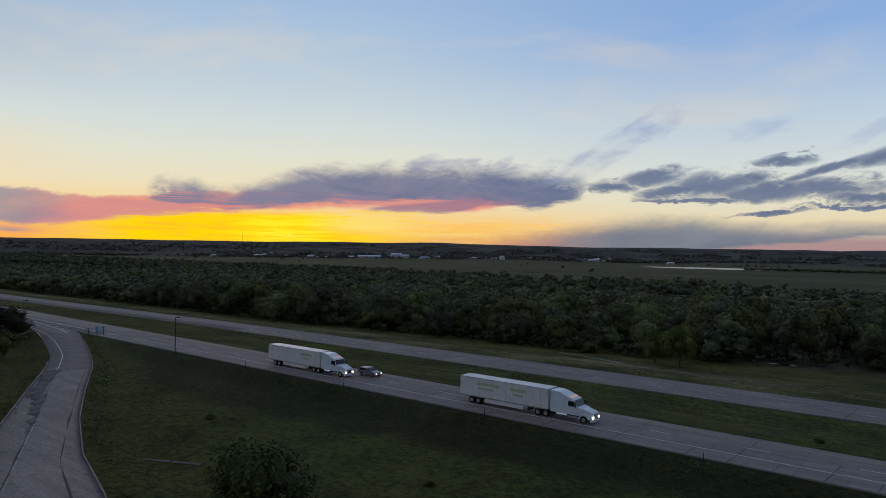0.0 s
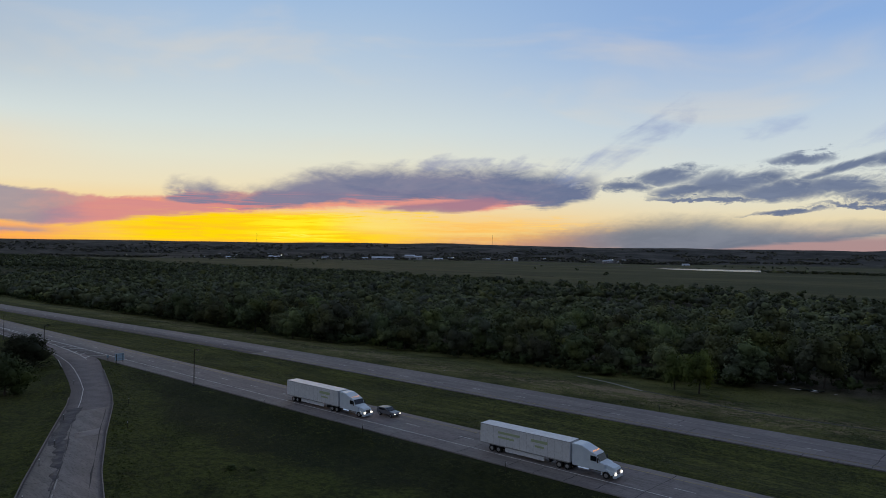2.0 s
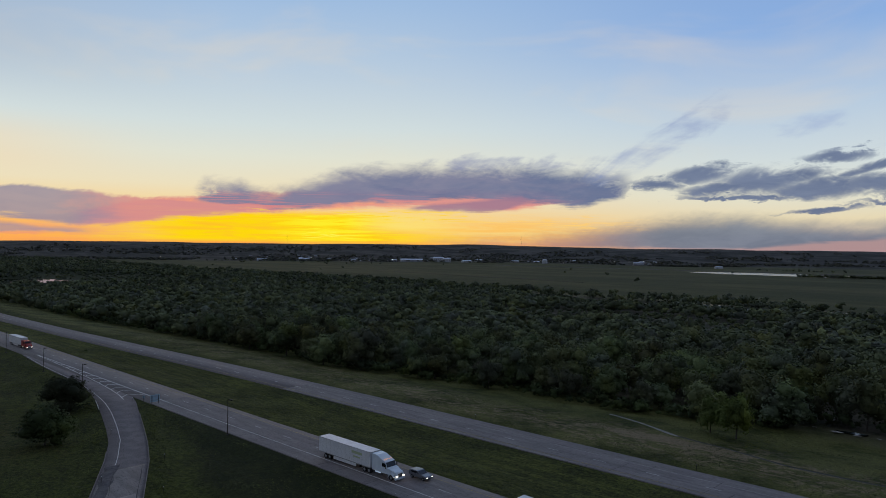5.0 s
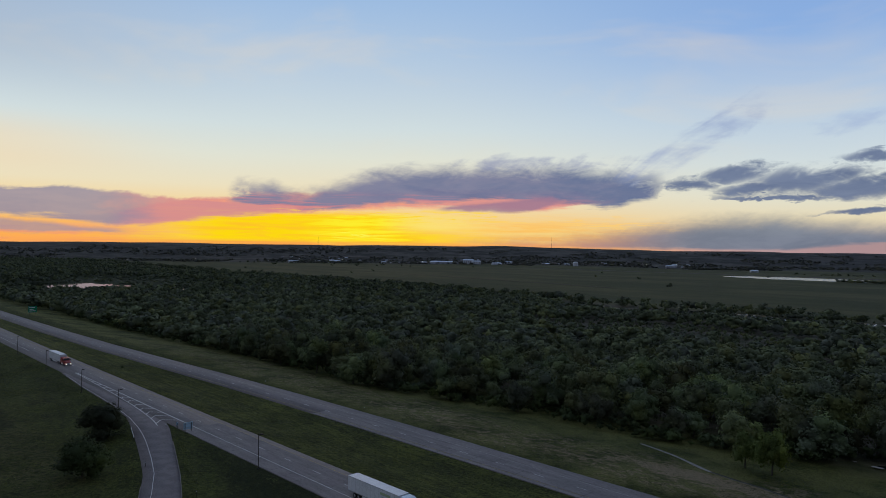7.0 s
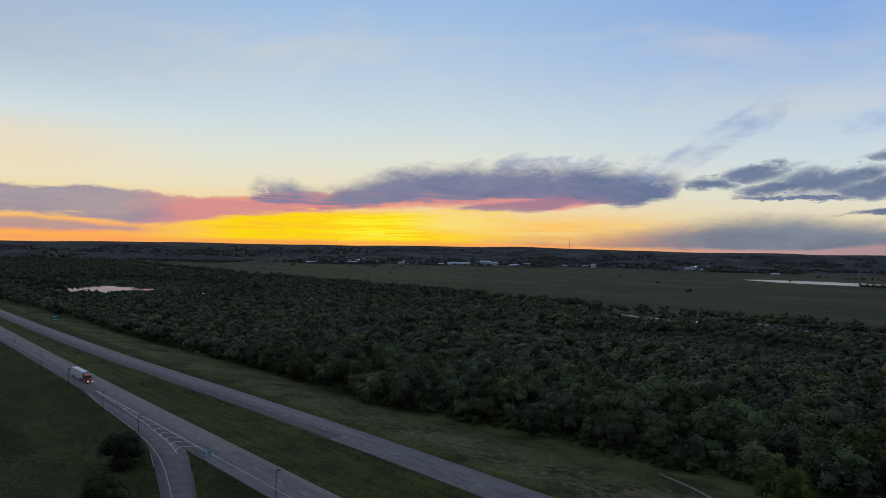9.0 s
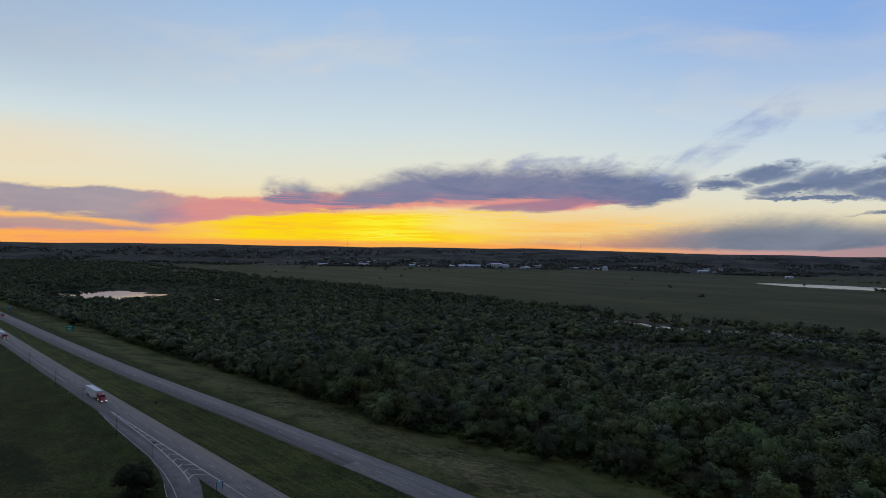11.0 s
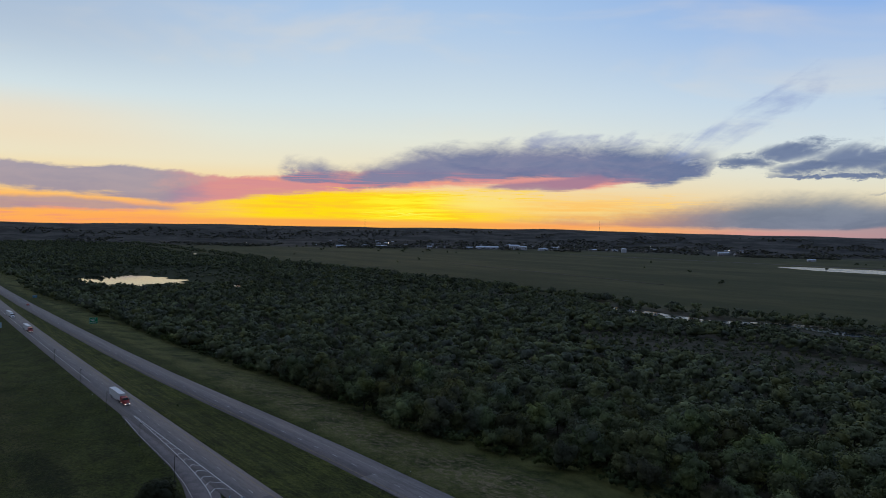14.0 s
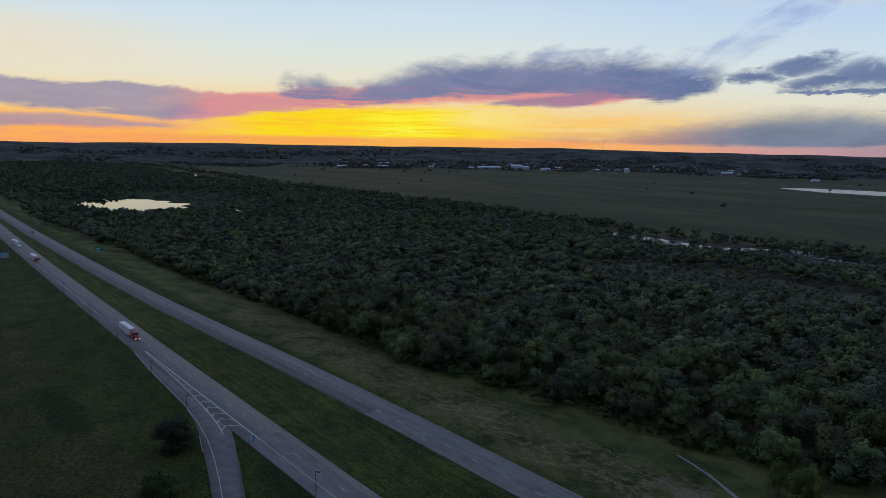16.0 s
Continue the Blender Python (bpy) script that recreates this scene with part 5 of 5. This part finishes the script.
def truck(label, paint, at, turn, print_rows, roof_fairing=True):
    """A tractor with a box trailer that drives towards +x, its front at x = 0."""
    t = thing("truck", label, "truck", "trucks", at, turn)
    cab = part("cab", prism([(-6.6, 0.95), (-1.55, 0.95), (-1.5, 1.95), (-2.35, 2.15), (-2.85, 3.05), (-3.6, 3.35), (-5.2, 3.95), (-6.6, 4.0)] if roof_fairing else
                            [(-6.6, 0.95), (-1.55, 0.95), (-1.5, 1.95), (-2.35, 2.15), (-2.75, 2.95), (-3.4, 3.1), (-6.6, 3.2)], -1.22, 1.22, 0.06), paint, t)
    part("hood", prism([(-2.4, 0.85), (-0.18, 0.75), (-0.05, 1.2), (-0.22, 1.62), (-1.2, 1.88), (-2.4, 2.12)], -0.98, 0.98, 0.08), paint, t)
    part("windscreen", prism([(-2.36, 2.18), (-2.80, 3.0), (-2.85, 3.0), (-2.42, 2.18)], -1.08, 1.08), GLASS, cab).location.x = 0.05
    for y in (-1.232, 1.232):
        part("side_window", boxed(-3.7, -2.75, y - 0.012, y + 0.012, 2.15, 2.85), GLASS, cab)
        part("mirror", boxed(-2.55, -2.42, y * 1.18 - 0.09, y * 1.18 + 0.09, 2.05, 2.75, bevel=0.02), CHASSIS, cab)
    part("grille", boxed(-0.10, 0.0, -0.55, 0.55, 0.72, 1.45, bevel=0.02), CHROME, t)
    part("bumper", boxed(-0.32, 0.06, -1.2, 1.2, 0.32, 0.72, bevel=0.06), paint if paint is CAB_WHITE else CHROME, t)
    for y in (-0.86, 0.86):
        part("headlight", boxed(-0.10, 0.08, y - 0.19, y + 0.19, 0.80, 1.06, bevel=0.03), HEADLIGHT, t, "lit headlight")
        part("fender", prism([(-2.1, 0.5), (-1.9, 1.15), (-1.4, 1.35), (-0.8, 1.2), (-0.4, 0.7), (-0.62, 0.7), (-0.95, 1.05), (-1.4, 1.12), (-1.8, 0.95), (-1.95, 0.5)], y * 1.28 - 0.16, y * 1.28 + 0.16), paint, t)
        part("fuel_tank", tubed((-5.6, y * 1.15, 0.75), (-3.9, y * 1.15, 0.75), 0.33, 0.33, sides=14), CHROME, t)
    for y in (-0.8, -0.4, 0.0, 0.4, 0.8):
        part("marker_light", boxed(-3.53, -3.42, y - 0.045, y + 0.045, 3.34, 3.40), AMBER, cab)
    part("frame_rail", boxed(-9.6, -0.6, -0.45, 0.45, 0.62, 0.95), CHASSIS, t)
    trailer = part("trailer", boxed(-22.9, -6.95, -1.29, 1.29, 1.12, 4.08, bevel=0.04), TRAILER, t, "white box trailer")
    part("top_rail", boxed(-22.92, -6.93, -1.305, 1.305, 3.98, 4.05), GALVANISED, trailer)
    part("bottom_rail", boxed(-22.92, -6.93, -1.305, 1.305, 1.05, 1.2), GALVANISED, trailer)
    for x in (-22.905,):
        part("door_seam", boxed(x - 0.012, x, -0.02, 0.02, 1.2, 3.95), CHASSIS, trailer)
    for side in (-1, 1):
        for x0, x1, z0, z1 in print_rows:
            part("letter_bar", boxed(x0, x1, side * 1.29 - 0.012, side * 1.29 + 0.012, z0, z1), LETTER, trailer)
        for x in np.arange(-21.6, -7.5, 1.22):
            part("panel_seam", boxed(x - 0.012, x + 0.012, side * 1.291 - 0.006, side * 1.291 + 0.006, 1.2, 3.97), GALVANISED, trailer)
        part("tail_lamp", boxed(-22.93, -22.9, side * 1.05 - 0.15, side * 1.05 + 0.15, 1.1, 1.22), TAIL, trailer)
        part("side_skirt", boxed(-18.2, -11.2, side * 1.2 - 0.02, side * 1.2 + 0.02, 0.42, 1.05), TRAILER, trailer)
    part("landing_gear", boxed(-10.6, -10.4, -0.9, 0.9, 0.35, 1.1), CHASSIS, trailer)
    part("bogie", boxed(-21.6, -18.6, -0.5, 0.5, 0.5, 1.1), CHASSIS, trailer)
    for x in (-1.35, -7.35, -8.65, -19.4, -20.65):
        for y in (-1.0, 1.0):
            wheel(t, x, y, 0.51, 0.30 if x == -1.35 else 0.56)
    return t


BARS_A = [(-19.5, -15.5, 3.0, 3.35), (-19.5, -16.5, 2.3, 2.6), (-13.5, -10.6, 2.9, 3.3), (-12.8, -11.2, 2.2, 2.5)]
BARS_B = [(-12.5, -9.4, 2.9, 3.4), (-12.0, -10.0, 2.2, 2.5)]


def lane(x, d):
    return float(near_y(np.array(x))) + d


truck("white semi-trailer truck with lit headlights on the near carriageway", CAB_WHITE, (16.0, lane(16, -1.85), 0.0), 0, BARS_A)
truck("white semi-trailer truck with lit headlights following another truck", CAB_WHITE, (-34.0, lane(-34, -1.85), 0.0), 0.1, BARS_B)
truck("red semi truck pulling a white trailer, headlights lit", CAB_RED, (-255.0, lane(-255, -1.85), 0.0), 0.4, [], False)
truck("distant red truck with a white trailer, headlights lit", CAB_RED, (-497.0, lane(-497, -1.85), 0.0), 1.0, [], False)
truck("distant white truck with lit headlights", CAB_WHITE, (-588.0, lane(-588, -1.85), 0.0), 1.2, [], False)


def car(label, paint, at, turn, pickup=False):
    c = thing("car", label, "car", "cars", at, turn)
    side = ([(-5.4, 0.5), (-5.4, 1.05), (-3.6, 1.08), (-3.45, 1.75), (-2.2, 1.78), (-1.55, 1.12), (-0.2, 0.98), (0, 0.75), (-0.05, 0.4)] if pickup else
            [(-4.7, 0.5), (-4.7, 1.05), (-4.3, 1.55), (-2.4, 1.6), (-1.55, 1.05), (-0.2, 0.92), (0, 0.7), (-0.05, 0.38)])
    body = part("body", prism(side, -0.92, 0.92, 0.07), paint, c)
    part("windscreen", prism([(-2.3, 1.5), (-1.55, 1.09), (-1.5, 1.1), (-2.26, 1.53)], -0.76, 0.76), GLASS, body).location.x = 0.06
    for y in (-0.925, 0.925):
        part("side_window", prism([(-4.1, 1.12), (-4.0, 1.46), (-2.5, 1.5), (-1.85, 1.12)] if not pickup else [(-3.4, 1.15), (-3.35, 1.65), (-2.3, 1.66), (-1.8, 1.15)], y - 0.008, y + 0.008), GLASS, body)
    for y in (-0.66, 0.66):
        part("headlight", boxed(-0.18, 0.04, y - 0.16, y + 0.16, 0.62, 0.78, bevel=0.02), HEADLIGHT, c, "lit headlight")
        part("tail_lamp", boxed(side[1][0] - 0.03, side[1][0] + 0.05, y - 0.12, y + 0.12, 0.78, 0.98), TAIL, c)
    for x in (-0.9, side[0][0] + 0.95):
        for y in (-0.82, 0.82):
            wheel(c, x, y, 0.34, 0.23)


car("grey car with lit headlights overtaking a truck", CAR_GREY, (-30.0, lane(-30, 1.85), 0.0), 0.1)
car("dark red pickup on the far carriageway", CAB_RED, (-700.0, float(far_y(-700)) + 1.9, FAR_Z), 180, True)


# ==== the plain and the town ====
def shed(x, y, length, depth, height, turn, wall, roof, label, name="warehouse"):
    b = thing(name, label, "building", "town buildings", (x, y, gz(x, y) - 0.3), turn)
    walls = part("wall", prism([(-depth / 2, 0), (depth / 2, 0), (depth / 2, height), (0, height + depth * 0.16), (-depth / 2, height)], -length / 2, length / 2), wall, b)
    for s in (-1, 1):
        bm = bmesh.new()
        a = [(s * depth * 0.53, -length * 0.51, height - 0.1), (s * depth * 0.53, length * 0.51, height - 0.1), (0, length * 0.51, height + depth * 0.17), (0, -length * 0.51, height + depth * 0.17)]
        top = [bm.verts.new(p) for p in a]
        low = [bm.verts.new((p[0], p[1], p[2] - 0.25)) for p in a]
        bm.faces.new(top)
        bm.faces.new(low[::-1])
        for i in range(4):
            bm.faces.new((top[i], low[i], low[(i + 1) % 4], top[(i + 1) % 4]))
        bmesh.ops.recalc_face_normals(bm, faces=bm.faces)
        part("roof", bm, roof, b)
    n = max(2, int(length / 9))
    for k in range(n):
        yy = -length / 2 + (k + 0.5) * length / n
        part("window" if k else "door", boxed(depth / 2 - 0.02, depth / 2 + 0.06, yy - 0.9, yy + 0.9, 0.05 if not k else height * 0.35, height * 0.72), WINDOW, walls)
    return b


def along(px_turn, r):
    """A place by heading and distance from the drone's column."""
    a = radians(px_turn)
    return 55 - r * math.cos(a), -88 + r * math.sin(a)


for turn_deg, r, length, depth, height, label in (
        (32.2, 3000, 42, 22, 7, "white metal shed at the edge of town"), (35.6, 3010, 48, 24, 7, "long white metal shed at the field edge"), (34.0, 3090, 22, 16, 6, "small white shed among trees"),
        (39.7, 3060, 24, 16, 9, "white house with a pale roof"), (43.1, 2990, 26, 18, 9, "pale stucco block beside the sheds"), (44.6, 3020, 100, 30, 9, "very long pale warehouse in the town"), (46.9, 2980, 46, 26, 17, "tall pale blue mill building"),
        (47.6, 2930, 34, 22, 13, "pale blue annexe of the mill"), (49.3, 2920, 40, 20, 6, "low pale store at the field edge"), (50.3, 3080, 30, 18, 8, "white hall among trees"), (53.4, 3000, 34, 20, 6, "low tan shed by the road"),
        (55.2, 3070, 26, 16, 6, "low tan shed near the tank"), (63.5, 3180, 46, 16, 7, "white building beside the far road"), (69.6, 2700, 26, 16, 6, "lone white farm building on the plain")):
    x, y = along(turn_deg, r)
    shed(x, y, length, depth, height, 90 - turn_deg - 90 + (turn_deg * 7) % 25, WALL_TAN if "tan" in label else WALL_WHITE, ROOF_PALE, label)

rng_town = random.Random(5)
for k in range(120):
    a, r = rng_town.uniform(30, 66), rng_town.uniform(3030, 3600)
    x, y = along(a, r)
    wide = rng_town.uniform(12, 22)
    shed(x, y, wide, wide * 0.6, rng_town.uniform(4, 6.5), rng_town.uniform(-60, 60), rng_town.choice([WALL_WHITE, WALL_TAN, WALL_TAN]), rng_town.choice([ROOF_DARK, ROOF_DARK, ROOF_PALE]),
         "small house among the town trees", "house")

x, y = along(55.9, 2960)
tank = thing("storage_tank", "white domed storage tank at the edge of town", "tank", "", (x, y, gz(x, y) - 0.3))
part("shell", tubed((0, 0, 0), (0, 0, 14), 11.5, 11.5, sides=28), WALL_WHITE, tank)
bm = bmesh.new()
bmesh.ops.create_uvsphere(bm, u_segments=28, v_segments=10, radius=11.7, matrix=Matrix.Translation((0, 0, 13.5)) @ Matrix.Diagonal((1, 1, 0.5, 1)))
part("dome", bm, WALL_WHITE, tank, "", True)
part("hatch", tubed((0, 0, 19), (0, 0, 20.4), 1.0, 1.0), GALVANISED, tank)

for a, r in ((61.6, 3160), (24.5, 3050), (43.0, 3300), (36.2, 3350), (50.6, 3250), (58.0, 3330), (63.9, 3260)):
    x, y = along(a, r)
    lamp = thing("yard_lamp", "lit lamp on a tall post in the town", "lamp", "town lamps", (x, y, gz(x, y)))
    part("post", tubed((0, 0, 0), (0, 0, 11), 0.15, 0.1), DARK_METAL, lamp)
    part("bulb", boxed(-0.7, 0.7, -0.7, 0.7, 10.7, 11.7, bevel=0.2), LAMP_GLOW, lamp, "lit bulb")

for a, r, h in ((34.2, 4650, 62), (53.9, 4650, 74)):
    x, y = along(a, r)
    mast = thing("radio_mast", "thin lattice radio mast on the far ridge", "mast", "radio masts", (x, y, gz(x, y) - 1))
    part("mast", tubed((0, 0, 0), (0, 0, h), 0.9, 0.5, sides=4), DARK_METAL, mast)
    for z in (h * 0.35, h * 0.7):
        part("cross_arm", boxed(-2.2, 2.2, -0.3, 0.3, z, z + 0.8), DARK_METAL, mast)

FIELD_X = np.arange(-1600, -100, 30.0)
tagged(ribbon("road_field", FIELD_X, lambda x: 2004 + 0.088 * (x + 1541) - 3, lambda x: 2004 + 0.088 * (x + 1541) + 3, ground_z(FIELD_X, 2004 + 0.088 * (FIELD_X + 1541)) + 0.8, SHOULDER, None, "", 1.5),
       "pale farm road across the plain", "road", kind="structure")
FIELD2 = np.arange(-1280, -560, 30.0)
tagged(ribbon("ground_fieldtrack", FIELD2, lambda x: 1040 - 0.16 * (x + 900) - 2.5, lambda x: 1040 - 0.16 * (x + 900) + 2.5, ground_z(FIELD2, 1040 - 0.16 * (FIELD2 + 900)) + 0.5, TRACK, None, "", 1.2),
       "bare farm track across the plain", "track", kind="structure")


def far_trees():
    rng = np.random.default_rng(91)
    tiny = [crown_arrays(rng, 8, 0.17, 2, (4, 3), clump=2) for _ in range(6)]
    a = np.radians(rng.uniform(2, 92, 9500))
    r = 2850 + 1500 * rng.random(9500) ** 1.3
    x, y = 55 - r * np.cos(a), -88 + r * np.sin(a)
    keep = (waves(x, y, 170, 51) + 0.6 * waves(x, y, 50, 52) > 0.1) | ((np.abs(np.degrees(a) - 47) < 15) & (r > 2990) & (r < 3700) & (rng.random(9500) < 0.75))
    keep &= y > 500
    x, y = x[keep], y[keep]
    s = rng.uniform(0.5, 1.3, len(x))
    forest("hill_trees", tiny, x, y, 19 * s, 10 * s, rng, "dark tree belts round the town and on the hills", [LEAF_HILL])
    # single trees and hedges on the plain
    x = np.concatenate([rng.uniform(-1900, -300, 9), rng.normal(-2250, 260, 40), rng.uniform(-700, -420, 16), rng.uniform(-440, 60, 260)])
    y = np.concatenate([rng.uniform(800, 1900, 9), rng.normal(1500, 140, 40), rng.uniform(2280, 2330, 16), rng.uniform(1770, 1784, 260)])
    s = rng.uniform(0.6, 1.1, len(x))
    forest("field_trees", tiny, x, y, 14 * s, 10 * s, rng, "scattered trees on the open plain", [LEAF_MASS])


far_trees()


# ==== grass tufts ====
def tufts(name, n, box4, keep, height, label, seed):
    rng = np.random.default_rng(seed)
    x, y = rng.uniform(box4[0], box4[1], n), rng.uniform(box4[2], box4[3], n)
    ok = keep(x, y) & (waves(x, y, 9, seed) + rng.normal(scale=0.5, size=n) > 0.0)
    x, y = x[ok], y[ok]
    z = ground_z(x, y)
    m = len(x)
    vs = []
    for k in range(3):
        a = rng.uniform(0, 6.283, m)
        w, h = rng.uniform(0.05, 0.16, m), height * rng.uniform(0.1, 0.5, m)
        lx, ly = rng.normal(scale=0.45, size=(2, m))
        c, s = np.cos(a) * w, np.sin(a) * w
        vs.append(np.stack([np.stack([x - c, y - s, z - 0.05], 1), np.stack([x + c, y + s, z - 0.05], 1), np.stack([x + lx, y + ly, z + h], 1)], 1))
    verts = np.concatenate(vs).reshape(-1, 3)
    me = mesh_from_arrays(name, verts, np.arange(len(verts)).reshape(-1, 3), [TUFT])
    return tagged(new(name, me), label, "grass", kind="stuff")


TUFT = leaf_material("grass_blades", (0.094, 0.108, 0.026), (0.036, 0.046, 0.013), thin=0.3)


def verge(x, y):
    return (y < near_y(x) + NEAR_S - 1.0) & ((y > ramp_right(x) + 0.8) | (y < ramp_left(x) - 0.8))


def median(x, y):
    return (y > near_y(x) + NEAR_N + 0.8) & (y < far_y(x) + FAR_S - 0.8)


def bank(x, y):
    return (y > far_y(x) + FAR_N + 0.8) & (y < edge_y(x) + 2)


tufts("verge_grass", 150000, (-330, 70, -110, -7), verge, 0.30, "rough dark grass beside the ramp", 61)
tufts("median_grass", 70000, (-260, 80, 5, 37), median, 0.2, "rough grass of the median", 62)
tufts("bank_grass", 100000, (-300, 90, 44, 145), bank, 0.3, "tall seeding grass on the bank", 63)


# ==== concrete slabs of the carriageways ====
def slabs(road, line, z, rows, x0, x1, length, mat):
    """Slabs with open joints, laid along a road; alike slabs share one mesh."""
    x = x0
    while x < x1:
        for lo, hi in rows:
            key = (round(hi - lo, 3),)
            if key not in SLAB:
                bm = boxed(0.03, length - 0.03, 0.025, hi - lo - 0.025, -0.1, 0.0)
                me = bpy.data.meshes.new("slab")
                bm.to_mesh(me)
                bm.free()
                me.materials.append(mat)
                SLAB[key] = me
            ob = new("slab", SLAB[key])
            ob.parent = road
            y = float(line(np.array(x)))
            slope = math.atan2(float(line(np.array(x + length))) - y, length)
            ob.matrix_basis = pose(x, y + lo, z + 0.008, 0, 0, math.degrees(slope))
        x += length


SLAB = {}
slabs(far_road, far_y, FAR_Z, ((-5.35, -3.8), (-3.5, -0.1), (0.1, 3.5), (3.95, 7.85)), -128.0, 72.0, 5.0, SHOULDER)
slabs(near_road, near_y, 0.0, ((-7.55, -3.9), (-3.55, -0.1), (0.1, 3.5)), -128.0, 72.0, 5.0, SHOULDER)
